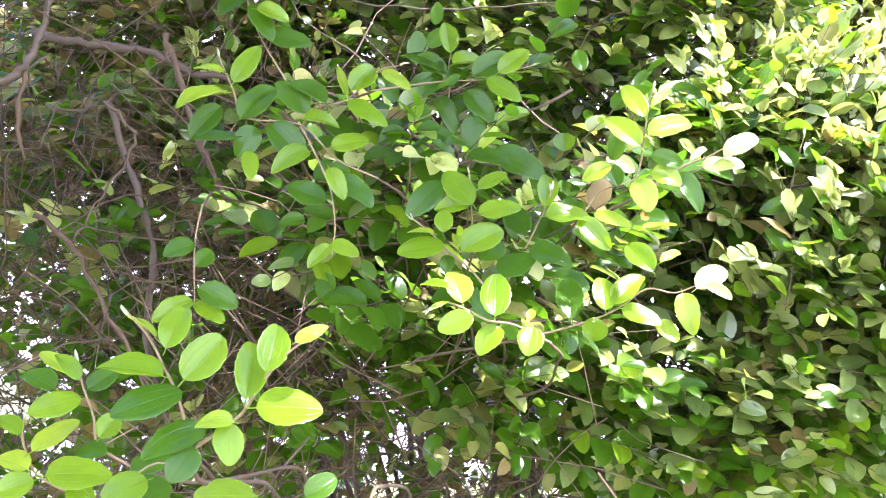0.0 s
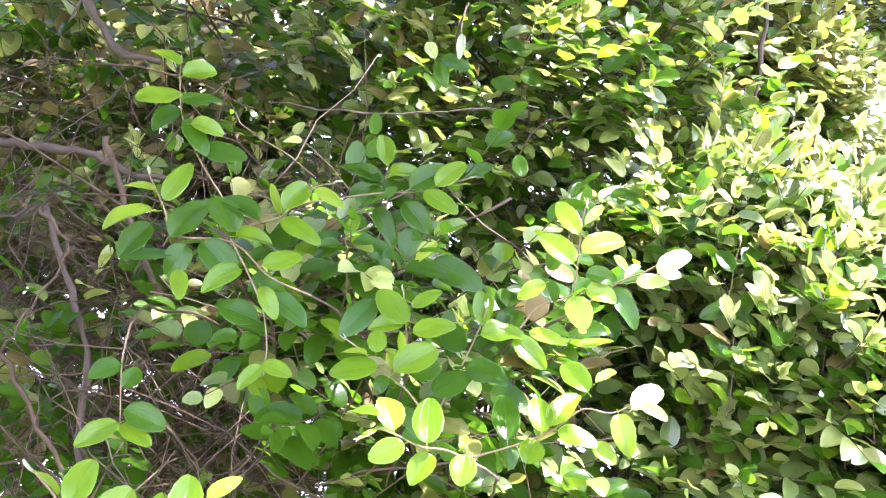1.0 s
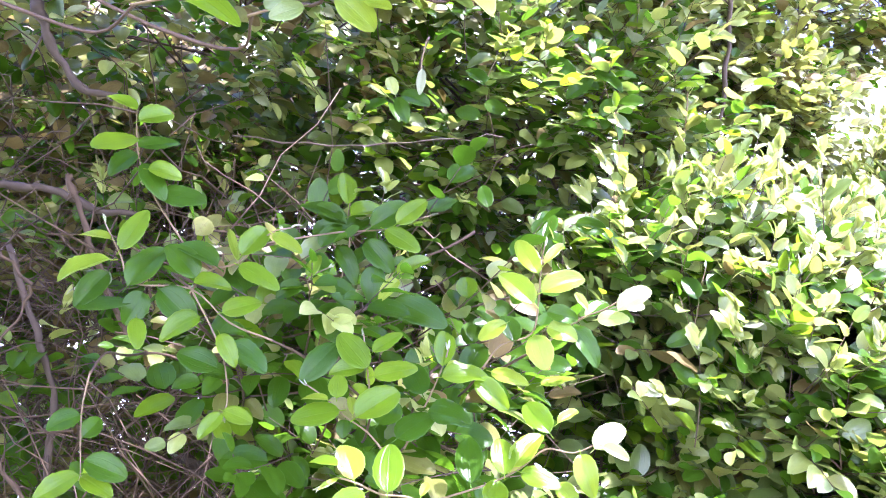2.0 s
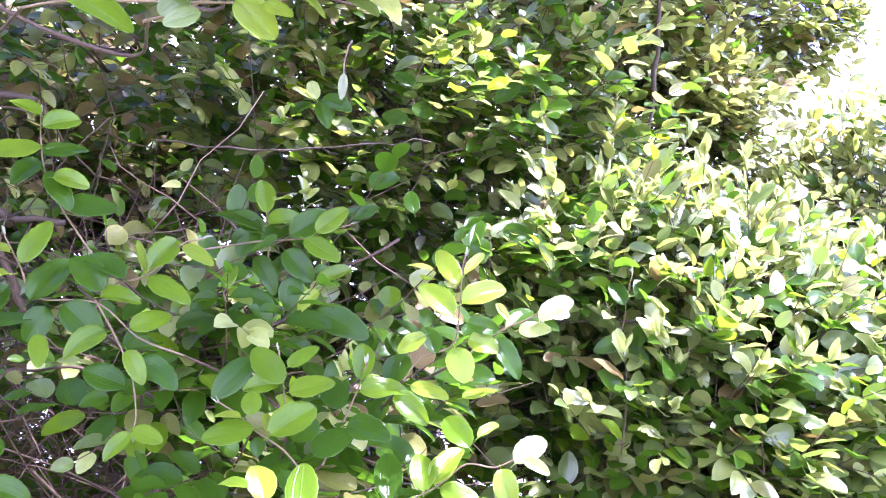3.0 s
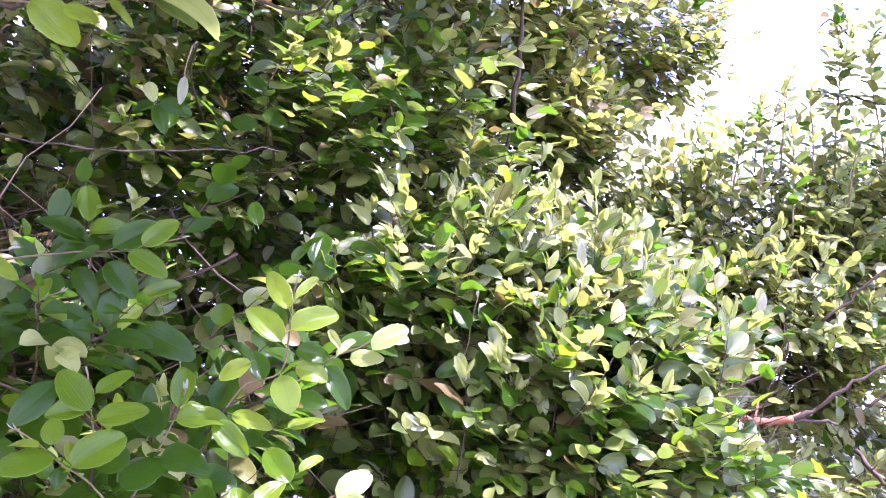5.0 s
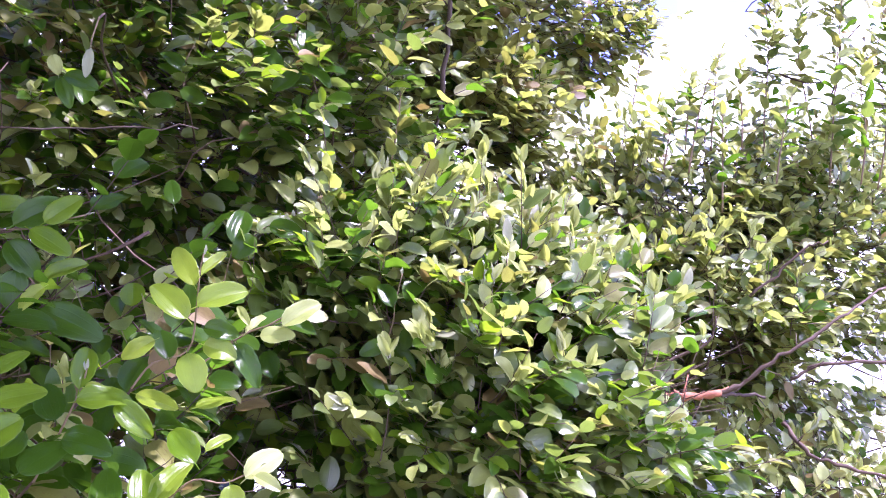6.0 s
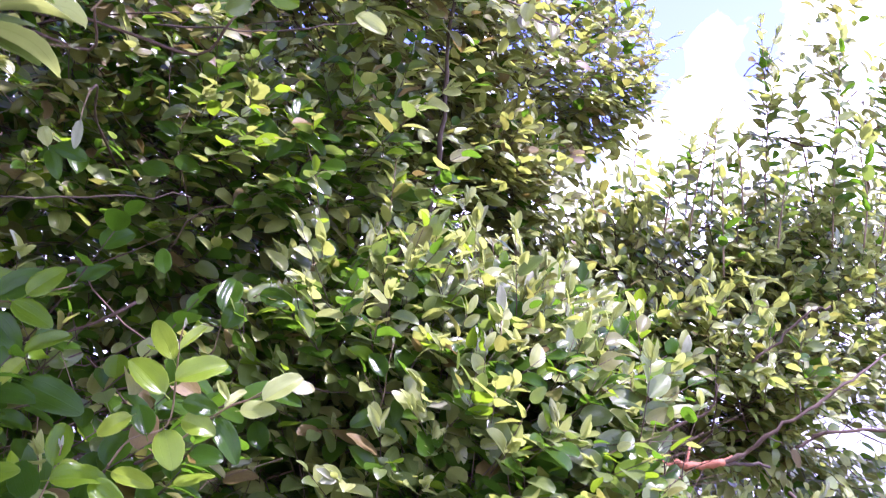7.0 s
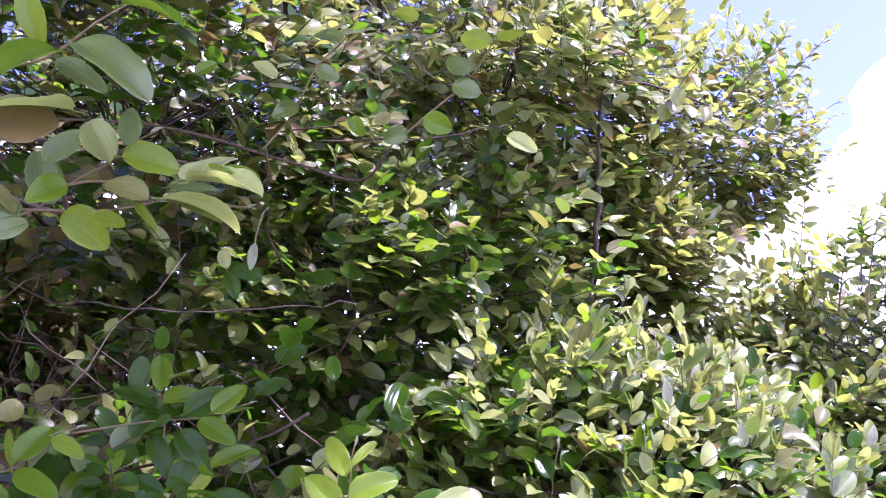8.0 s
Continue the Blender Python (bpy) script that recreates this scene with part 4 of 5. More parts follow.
sprig_at([(-0.293, 0.934, 1.457), (-0.327, 0.923, 1.479), (-0.330, 0.912, 1.506), (-0.339, 0.900, 1.538), (-0.342, 0.889, 1.559)], [
    ((-0.331, 0.871, 1.542), (-0.355, 0.874, 1.568), 23, 0.89, 3),
    ((-0.370, 0.913, 1.532), (-0.403, 0.913, 1.555), 27, 1.16, 5),
    ((-0.335, 0.904, 1.533), (-0.314, 0.923, 1.554), 25, 1.09, 5),
    ((-0.332, 0.882, 1.525), (-0.371, 0.858, 1.514), 39, 1.02, 3),
    ((-0.313, 0.883, 1.489), (-0.303, 0.903, 1.513), 29, 1.19, 3),
    ((-0.341, 0.881, 1.548), (-0.375, 0.884, 1.568), 38, 0.76, 6),
    ((-0.315, 0.914, 1.474), (-0.345, 0.906, 1.477), 35, 1.35, 5),
    ((-0.294, 0.921, 1.456), (-0.253, 0.954, 1.478), 37, 0.89, 5),
])
sprig_at([(-0.091, 0.908, 1.428), (-0.175, 0.897, 1.430), (-0.246, 0.882, 1.468), (-0.279, 0.874, 1.456)], [
    ((-0.164, 0.868, 1.442), (-0.218, 0.859, 1.444), 23, 1.02, 3),
    ((-0.247, 0.893, 1.437), (-0.281, 0.896, 1.451), 35, 1.33, 5),
    ((-0.181, 0.873, 1.441), (-0.151, 0.863, 1.418), 29, 1.28, 3),
    ((-0.121, 0.889, 1.440), (-0.093, 0.904, 1.460), 23, 1.10, 5),
    ((-0.262, 0.870, 1.454), (-0.296, 0.850, 1.440), 29, 1.35, 3),
])
sprig_at([(-0.094, 1.226, 1.817), (-0.145, 1.218, 1.838), (-0.193, 1.204, 1.880), (-0.265, 1.200, 1.886), (-0.280, 1.186, 1.920), (-0.299, 1.171, 1.961)], [
    ((-0.274, 1.162, 1.922), (-0.248, 1.182, 1.981), 23, 0.73, 3),
    ((-0.290, 1.173, 1.938), (-0.331, 1.174, 1.949), 52, 1.10, 6),
    ((-0.284, 1.161, 1.908), (-0.332, 1.108, 1.883), 59, 0.95, 6),
    ((-0.296, 1.192, 1.899), (-0.330, 1.172, 1.853), 22, 0.94, 5),
    ((-0.270, 1.192, 1.881), (-0.232, 1.236, 1.953), 32, 0.77, 5),
    ((-0.269, 1.210, 1.864), (-0.323, 1.167, 1.852), 68, 1.22, 5),
    ((-0.253, 1.201, 1.875), (-0.268, 1.188, 1.831), 21, 1.22, 5),
    ((-0.232, 1.201, 1.879), (-0.184, 1.199, 1.834), 25, 1.12, 5),
    ((-0.177, 1.191, 1.841), (-0.226, 1.169, 1.818), 36, 1.06, 3),
    ((-0.255, 1.186, 1.839), (-0.246, 1.164, 1.798), 36, 0.85, 3),
])
sprig_at([(-0.197, 1.227, 1.881), (-0.173, 1.212, 1.905), (-0.132, 1.200, 1.914), (-0.091, 1.182, 1.948), (-0.060, 1.172, 1.954)], [
    ((-0.185, 1.196, 1.893), (-0.224, 1.198, 1.942), 21, 1.09, 5),
    ((-0.159, 1.198, 1.908), (-0.224, 1.213, 1.959), 35, 0.74, 5),
    ((-0.148, 1.182, 1.845), (-0.101, 1.196, 1.863), 28, 1.00, 3),
    ((-0.128, 1.177, 1.905), (-0.074, 1.173, 1.877), 32, 0.92, 3),
    ((-0.123, 1.161, 1.914), (-0.093, 1.187, 1.963), 34, 0.87, 3),
    ((-0.084, 1.159, 1.942), (-0.046, 1.151, 1.917), 35, 0.88, 6),
    ((-0.187, 1.192, 1.885), (-0.137, 1.209, 1.892), 52, 1.18, 3),
    ((-0.129, 1.172, 1.910), (-0.145, 1.187, 1.960), 28, 0.35, 6),
])
sprig_at([(-0.193, 1.206, 1.880), (-0.169, 1.208, 1.836), (-0.149, 1.209, 1.792), (-0.142, 1.213, 1.742), (-0.146, 1.212, 1.717)], [
    ((-0.149, 1.179, 1.817), (-0.126, 1.165, 1.776), 30, 0.84, 3),
    ((-0.146, 1.200, 1.720), (-0.172, 1.181, 1.690), 30, 0.87, 3),
    ((-0.146, 1.208, 1.724), (-0.108, 1.208, 1.710), 28, 1.12, 3),
    ((-0.141, 1.197, 1.805), (-0.088, 1.190, 1.776), 32, 1.12, 5),
    ((-0.154, 1.200, 1.777), (-0.205, 1.199, 1.798), 25, 1.13, 5),
])
sprig_at([(-0.330, 1.258, 1.775), (-0.336, 1.256, 1.723), (-0.332, 1.259, 1.644)], [
    ((-0.332, 1.258, 1.645), (-0.289, 1.257, 1.621), 28, 1.01, 3),
    ((-0.331, 1.247, 1.647), (-0.373, 1.211, 1.621), 41, 0.88, 3),
    ((-0.329, 1.260, 1.665), (-0.274, 1.264, 1.644), 29, 1.15, 5),
    ((-0.331, 1.236, 1.722), (-0.367, 1.217, 1.706), 30, 1.25, 5),
    ((-0.333, 1.258, 1.694), (-0.313, 1.275, 1.724), 21, 1.12, 5),
])
sprig_at([(-0.229, 1.311, 1.967), (-0.268, 1.291, 2.028), (-0.286, 1.273, 2.072), (-0.289, 1.257, 2.108), (-0.287, 1.241, 2.144)], [
    ((-0.284, 1.233, 2.137), (-0.328, 1.237, 2.165), 40, 0.84, 3),
    ((-0.282, 1.238, 2.122), (-0.236, 1.263, 2.154), 36, 0.93, 3),
    ((-0.289, 1.266, 2.095), (-0.238, 1.298, 2.116), 49, 1.12, 5),
    ((-0.280, 1.228, 2.094), (-0.329, 1.190, 2.074), 57, 1.35, 3),
    ((-0.291, 1.267, 2.085), (-0.322, 1.245, 2.051), 35, 1.07, 5),
    ((-0.280, 1.260, 2.068), (-0.245, 1.258, 2.016), 27, 0.87, 5),
    ((-0.269, 1.251, 2.057), (-0.221, 1.262, 2.055), 40, 1.16, 3),
    ((-0.256, 1.272, 2.026), (-0.193, 1.287, 2.028), 30, 1.07, 5),
])
sprig_at([(-0.014, 1.423, 1.925), (0.003, 1.401, 1.983), (0.002, 1.382, 2.032), (0.012, 1.367, 2.059), (0.036, 1.357, 2.065)], [
    ((0.003, 1.350, 2.036), (-0.003, 1.368, 2.097), 30, 0.82, 3),
    ((0.007, 1.352, 2.019), (0.068, 1.384, 2.051), 50, 0.89, 3),
    ((-0.002, 1.385, 2.015), (-0.050, 1.392, 2.052), 25, 0.87, 5),
    ((-0.008, 1.380, 2.019), (-0.077, 1.406, 2.060), 43, 0.82, 5),
    ((-0.001, 1.376, 2.007), (0.038, 1.381, 2.027), 24, 1.03, 5),
    ((-0.014, 1.395, 1.982), (0.017, 1.384, 1.924), 24, 0.83, 5),
    ((0.013, 1.341, 2.051), (0.038, 1.366, 2.069), 67, 0.61, 6),
])
sprig_at([(-0.108, 1.383, 1.986), (-0.014, 1.368, 1.997), (0.058, 1.356, 1.999), (0.088, 1.345, 2.007), (0.128, 1.333, 2.015)], [
    ((0.075, 1.332, 2.002), (0.120, 1.336, 2.041), 22, 0.93, 3),
    ((0.037, 1.345, 2.000), (0.096, 1.354, 2.041), 25, 0.92, 5),
    ((0.058, 1.338, 1.994), (0.109, 1.328, 1.961), 27, 0.96, 3),
    ((0.076, 1.353, 1.929), (0.129, 1.390, 1.969), 49, 0.62, 3),
    ((0.078, 1.342, 1.919), (0.046, 1.332, 1.891), 30, 0.92, 6),
    ((0.029, 1.363, 1.983), (0.069, 1.350, 1.935), 27, 1.03, 5),
    ((0.042, 1.356, 1.943), (0.038, 1.346, 1.889), 22, 1.16, 5),
    ((0.072, 1.374, 1.895), (0.152, 1.363, 1.859), 23, 0.98, 5),
    ((0.096, 1.334, 2.001), (0.129, 1.365, 2.020), 65, 0.69, 6),
])
sprig_at([(-0.053, 1.382, 1.848), (-0.053, 1.358, 1.904), (-0.053, 1.344, 1.922), (-0.021, 1.329, 1.936)], [
    ((-0.052, 1.314, 1.918), (-0.036, 1.325, 1.955), 24, 0.79, 3),
    ((-0.045, 1.329, 1.919), (-0.013, 1.323, 1.899), 30, 1.05, 6),
    ((-0.024, 1.348, 1.919), (0.016, 1.344, 1.897), 26, 0.98, 5),
    ((-0.062, 1.335, 1.912), (-0.100, 1.327, 1.893), 25, 1.17, 5),
    ((-0.044, 1.361, 1.870), (0.007, 1.351, 1.827), 24, 0.98, 5),
])
sprig_at([(0.056, 1.223, 1.672), (0.035, 1.210, 1.696), (0.005, 1.199, 1.717), (-0.016, 1.188, 1.737), (-0.041, 1.177, 1.754)], [
    ((-0.001, 1.164, 1.735), (0.001, 1.177, 1.767), 27, 1.23, 3),
    ((-0.012, 1.166, 1.733), (-0.046, 1.173, 1.739), 56, 1.00, 6),
    ((0.002, 1.181, 1.721), (-0.058, 1.172, 1.711), 39, 1.00, 3),
    ((0.023, 1.160, 1.711), (0.078, 1.185, 1.750), 35, 1.00, 3),
    ((0.018, 1.180, 1.716), (0.016, 1.202, 1.748), 36, 0.60, 6),
    ((0.049, 1.191, 1.704), (0.077, 1.212, 1.736), 35, 1.34, 5),
    ((0.008, 1.204, 1.711), (0.004, 1.195, 1.688), 24, 1.35, 5),
    ((0.073, 1.202, 1.687), (0.121, 1.223, 1.723), 33, 1.10, 5),
    ((0.034, 1.205, 1.671), (0.056, 1.187, 1.635), 28, 0.87, 5),
])
sprig_at([(0.041, 1.232, 1.723), (0.037, 1.213, 1.761), (0.035, 1.198, 1.781), (0.031, 1.179, 1.817)], [
    ((0.036, 1.172, 1.773), (-0.002, 1.189, 1.822), 25, 0.96, 3),
    ((0.043, 1.166, 1.792), (0.080, 1.182, 1.820), 35, 0.78, 3),
    ((0.044, 1.181, 1.763), (0.100, 1.189, 1.777), 34, 0.99, 3),
    ((0.033, 1.185, 1.775), (-0.014, 1.183, 1.772), 23, 1.00, 3),
    ((-0.004, 1.202, 1.807), (-0.046, 1.177, 1.759), 31, 0.87, 5),
])
sprig_at([(0.086, 1.260, 1.680), (0.115, 1.235, 1.738), (0.134, 1.214, 1.780), (0.140, 1.198, 1.800)], [
    ((0.132, 1.202, 1.777), (0.141, 1.236, 1.836), 34, 0.72, 3),
    ((0.138, 1.201, 1.779), (0.161, 1.199, 1.778), 29, 1.24, 6),
    ((0.130, 1.184, 1.762), (0.192, 1.183, 1.768), 37, 1.03, 3),
    ((0.173, 1.186, 1.759), (0.212, 1.168, 1.721), 25, 0.88, 3),
    ((0.107, 1.226, 1.744), (0.089, 1.248, 1.790), 28, 1.15, 5),
    ((0.114, 1.224, 1.722), (0.172, 1.214, 1.711), 35, 1.28, 5),
])
sprig_at([(0.127, 1.113, 1.599), (0.087, 1.105, 1.617), (0.055, 1.099, 1.621), (0.026, 1.091, 1.634), (0.003, 1.085, 1.640), (-0.014, 1.082, 1.630)], [
    ((0.024, 1.068, 1.638), (0.012, 1.089, 1.682), 25, 1.15, 6),
    ((0.007, 1.056, 1.654), (-0.026, 1.065, 1.663), 46, 0.91, 3),
    ((0.061, 1.067, 1.624), (0.064, 1.104, 1.680), 33, 0.93, 3),
    ((0.036, 1.065, 1.624), (-0.003, 1.057, 1.607), 23, 1.15, 3),
    ((0.098, 1.067, 1.619), (0.109, 1.081, 1.639), 33, 0.65, 6),
    ((0.104, 1.060, 1.613), (0.096, 1.038, 1.581), 33, 1.33, 3),
    ((0.067, 1.080, 1.613), (0.042, 1.060, 1.582), 33, 1.16, 3),
    ((0.007, 1.074, 1.640), (-0.014, 1.053, 1.630), 63, 0.44, 6),
])
sprig_at([(0.191, 1.241, 1.783), (0.212, 1.228, 1.808), (0.252, 1.217, 1.822), (0.260, 1.199, 1.868), (0.262, 1.183, 1.910), (0.266, 1.171, 1.932)], [
    ((0.256, 1.172, 1.893), (0.234, 1.203, 1.948), 34, 0.70, 6),
    ((0.248, 1.167, 1.853), (0.208, 1.188, 1.902), 24, 0.90, 6),
    ((0.259, 1.169, 1.868), (0.320, 1.176, 1.896), 40, 0.91, 6),
    ((0.263, 1.164, 1.904), (0.294, 1.182, 1.940), 40, 0.43, 6),
    ((0.268, 1.191, 1.826), (0.307, 1.180, 1.812), 20, 1.21, 6),
    ((0.249, 1.177, 1.814), (0.260, 1.163, 1.769), 22, 1.27, 6),
    ((0.213, 1.177, 1.830), (0.176, 1.173, 1.810), 30, 0.92, 6),
    ((0.230, 1.222, 1.811), (0.220, 1.248, 1.856), 34, 0.94, 5),
    ((0.268, 1.190, 1.846), (0.309, 1.179, 1.838), 28, 1.04, 5),
    ((0.194, 1.196, 1.770), (0.240, 1.178, 1.753), 42, 0.94, 6),
])
sprig_at([(0.268, 1.242, 1.807), (0.318, 1.221, 1.841), (0.346, 1.207, 1.851), (0.365, 1.194, 1.861)], [
    ((0.360, 1.181, 1.846), (0.410, 1.188, 1.882), 35, 0.78, 1),
    ((0.334, 1.191, 1.836), (0.376, 1.182, 1.839), 28, 1.03, 1),
    ((0.320, 1.179, 1.846), (0.307, 1.197, 1.877), 33, 0.48, 1),
    ((0.316, 1.180, 1.838), (0.343, 1.195, 1.865), 43, 0.43, 1),
    ((0.262, 1.217, 1.754), (0.310, 1.226, 1.769), 53, 0.89, 6),
    ((0.306, 1.202, 1.828), (0.333, 1.182, 1.776), 23, 0.81, 5),
])
sprig_at([(0.106, 1.215, 1.606), (0.183, 1.200, 1.628), (0.225, 1.187, 1.647), (0.258, 1.174, 1.671), (0.292, 1.167, 1.666), (0.327, 1.156, 1.681)], [
    ((0.258, 1.142, 1.689), (0.231, 1.171, 1.733), 30, 0.93, 3),
    ((0.269, 1.149, 1.701), (0.300, 1.164, 1.722), 46, 0.56, 6),
    ((0.214, 1.164, 1.649), (0.255, 1.186, 1.698), 30, 0.82, 6),
    ((0.203, 1.157, 1.641), (0.203, 1.181, 1.689), 26, 1.03, 3),
    ((0.223, 1.157, 1.644), (0.270, 1.141, 1.629), 31, 1.03, 3),
    ((0.268, 1.156, 1.630), (0.287, 1.137, 1.605), 31, 1.18, 6),
    ((0.296, 1.148, 1.664), (0.303, 1.125, 1.615), 24, 0.93, 6),
    ((0.313, 1.148, 1.670), (0.359, 1.158, 1.706), 31, 0.88, 1),
    ((0.321, 1.135, 1.673), (0.347, 1.114, 1.659), 44, 0.82, 1),
    ((0.164, 1.182, 1.631), (0.165, 1.223, 1.691), 34, 0.86, 5),
    ((0.187, 1.180, 1.603), (0.204, 1.196, 1.637), 26, 1.35, 3),
])
sprig_at([(-0.066, 0.802, 2.062), (-0.021, 0.786, 2.071), (0.014, 0.768, 2.090), (0.041, 0.754, 2.099), (0.061, 0.741, 2.111), (0.083, 0.728, 2.118)], [
    ((0.049, 0.739, 2.095), (0.023, 0.745, 2.143), 33, 0.89, 1),
    ((0.068, 0.718, 2.100), (0.063, 0.721, 2.140), 27, 0.81, 0),
    ((0.062, 0.719, 2.091), (0.108, 0.729, 2.090), 43, 1.35, 6),
    ((0.107, 0.731, 2.078), (0.147, 0.766, 2.124), 44, 0.67, 1),
    ((-0.002, 0.774, 2.071), (-0.025, 0.781, 2.127), 31, 0.85, 0),
    ((-0.010, 0.761, 2.105), (0.016, 0.775, 2.144), 29, 0.87, 0),
    ((0.020, 0.732, 2.070), (-0.011, 0.721, 2.059), 29, 1.31, 3),
])
sprig_at([(0.004, 0.772, 2.088), (0.041, 0.759, 2.087), (0.082, 0.752, 2.070), (0.111, 0.743, 2.062), (0.163, 0.731, 2.054)], [
    ((0.086, 0.716, 2.053), (0.050, 0.715, 2.071), 34, 0.99, 8),
    ((0.099, 0.728, 2.069), (0.137, 0.744, 2.078), 53, 1.35, 0),
    ((0.098, 0.716, 2.054), (0.160, 0.751, 2.062), 72, 1.35, 1),
    ((0.072, 0.738, 2.059), (0.091, 0.733, 2.036), 37, 0.52, 6),
    ((0.135, 0.702, 2.073), (0.176, 0.673, 2.061), 72, 0.94, 3),
    ((0.115, 0.710, 2.066), (0.180, 0.645, 2.045), 72, 0.35, 1),
    ((0.100, 0.729, 2.058), (0.137, 0.777, 2.063), 72, 0.54, 0),
    ((0.015, 0.749, 2.056), (0.050, 0.753, 2.026), 29, 1.14, 6),
])
sprig_at([(-0.177, 0.814, 2.077), (-0.127, 0.798, 2.077), (-0.013, 0.774, 2.066), (0.044, 0.758, 2.060), (0.090, 0.742, 2.063)], [
    ((-0.138, 0.770, 2.082), (-0.070, 0.766, 2.037), 43, 0.88, 3),
    ((-0.056, 0.756, 2.079), (-0.021, 0.744, 2.058), 52, 0.94, 8),
    ((-0.014, 0.756, 2.048), (-0.043, 0.748, 2.033), 31, 0.98, 0),
    ((0.038, 0.747, 2.052), (0.064, 0.746, 2.043), 35, 1.10, 6),
    ((-0.024, 0.757, 2.068), (-0.047, 0.753, 2.044), 25, 1.22, 0),
])
sprig_at([(-0.067, 0.721, 2.163), (-0.010, 0.704, 2.166), (0.015, 0.691, 2.172), (0.043, 0.673, 2.185), (0.075, 0.657, 2.197)], [
    ((0.019, 0.669, 2.155), (-0.020, 0.630, 2.126), 52, 1.28, 3),
    ((0.033, 0.676, 2.108), (-0.021, 0.643, 2.103), 72, 1.35, 1),
    # brown kind stands in for this leaf's underside in shadow
    ((0.022, 0.681, 2.101), (-0.027, 0.661, 2.085), 35, 1.16, 2),
    ((0.029, 0.669, 2.163), (0.096, 0.642, 2.113), 52, 0.75, 0),
    ((-0.014, 0.670, 2.207), (0.002, 0.679, 2.167), 26, 0.84, 6),
    ((0.013, 0.685, 2.158), (0.054, 0.685, 2.134), 43, 0.97, 0),
    ((0.069, 0.640, 2.180), (0.122, 0.616, 2.168), 72, 0.63, 3),
])
sprig_at([(0.149, 1.113, 2.302), (0.184, 1.087, 2.338), (0.212, 1.056, 2.387), (0.247, 1.033, 2.415), (0.267, 1.011, 2.443)], [
    ((0.163, 1.054, 2.367), (0.133, 1.054, 2.396), 30, 0.80, 1),
    ((0.153, 1.053, 2.357), (0.197, 1.043, 2.347), 57, 1.35, 8),
    ((0.244, 1.022, 2.403), (0.203, 1.031, 2.430), 39, 0.93, 0),
    ((0.248, 1.017, 2.411), (0.283, 1.043, 2.445), 56, 0.91, 1),
    ((0.336, 0.996, 2.423), (0.302, 1.000, 2.444), 30, 0.95, 6),
    ((0.062, 1.063, 2.374), (0.089, 1.070, 2.399), 31, 0.85, 3),
    ((0.212, 1.042, 2.378), (0.240, 1.040, 2.362), 32, 1.30, 0),
    ((0.191, 1.079, 2.342), (0.156, 1.078, 2.331), 28, 1.26, 0),
])
sprig_at([(0.308, 1.102, 2.301), (0.357, 1.074, 2.337), (0.405, 1.046, 2.372), (0.439, 1.014, 2.421), (0.451, 0.991, 2.456)], [
    ((0.427, 1.002, 2.399), (0.391, 1.011, 2.413), 32, 1.33, 6),
    ((0.448, 1.035, 2.287), (0.481, 1.020, 2.262), 36, 0.88, 1),
    ((0.255, 1.051, 2.315), (0.270, 1.049, 2.290), 29, 1.11, 3),
    ((0.286, 1.053, 2.306), (0.305, 1.052, 2.324), 24, 1.12, 8),
    ((0.384, 1.049, 2.365), (0.418, 1.040, 2.349), 35, 1.35, 0),
    ((0.403, 1.033, 2.373), (0.377, 1.041, 2.401), 31, 1.15, 0),
    ((0.435, 0.999, 2.402), (0.471, 0.996, 2.419), 39, 1.05, 6),
    ((0.348, 1.066, 2.325), (0.384, 1.063, 2.308), 24, 1.31, 3),
    ((0.326, 1.066, 2.308), (0.298, 1.071, 2.293), 20, 1.35, 0),
])
sprig_at([(0.278, 1.823, 2.351), (0.266, 1.805, 2.400), (0.267, 1.787, 2.432), (0.284, 1.763, 2.464)], [
    ((0.265, 1.769, 2.410), (0.223, 1.775, 2.460), 26, 0.79, 5),
    ((0.271, 1.776, 2.428), (0.328, 1.799, 2.452), 53, 1.28, 0),
    ((0.260, 1.774, 2.375), (0.306, 1.765, 2.348), 32, 1.17, 5),
    ((0.251, 1.779, 2.343), (0.201, 1.789, 2.365), 36, 1.23, 5),
])
sprig_at([(0.564, 1.835, 2.343), (0.528, 1.822, 2.407), (0.509, 1.807, 2.459), (0.469, 1.802, 2.490)], [
    ((0.501, 1.782, 2.472), (0.501, 1.793, 2.539), 30, 1.03, 5),
    ((0.455, 1.803, 2.447), (0.400, 1.826, 2.502), 33, 0.89, 5),
    ((0.496, 1.796, 2.457), (0.548, 1.767, 2.407), 38, 0.77, 5),
    ((0.589, 1.774, 2.376), (0.537, 1.789, 2.390), 32, 1.06, 5),
    ((0.524, 1.800, 2.398), (0.509, 1.794, 2.329), 26, 0.84, 5),
    ((0.490, 1.799, 2.442), (0.433, 1.793, 2.398), 35, 0.94, 5),
])
sprig_at([(0.610, 1.681, 1.858), (0.625, 1.652, 1.915), (0.626, 1.632, 1.952), (0.634, 1.609, 1.998)], [
    ((0.616, 1.614, 1.939), (0.600, 1.633, 1.989), 24, 1.00, 5),
    ((0.626, 1.623, 1.955), (0.689, 1.649, 1.983), 58, 0.66, 0),
    ((0.646, 1.617, 1.903), (0.629, 1.598, 1.863), 35, 0.99, 5),
    ((0.649, 1.620, 1.905), (0.693, 1.596, 1.895), 53, 1.04, 5),
    ((0.611, 1.622, 1.881), (0.557, 1.625, 1.860), 30, 0.96, 5),
    ((0.616, 1.622, 1.871), (0.647, 1.592, 1.828), 31, 0.92, 5),
])
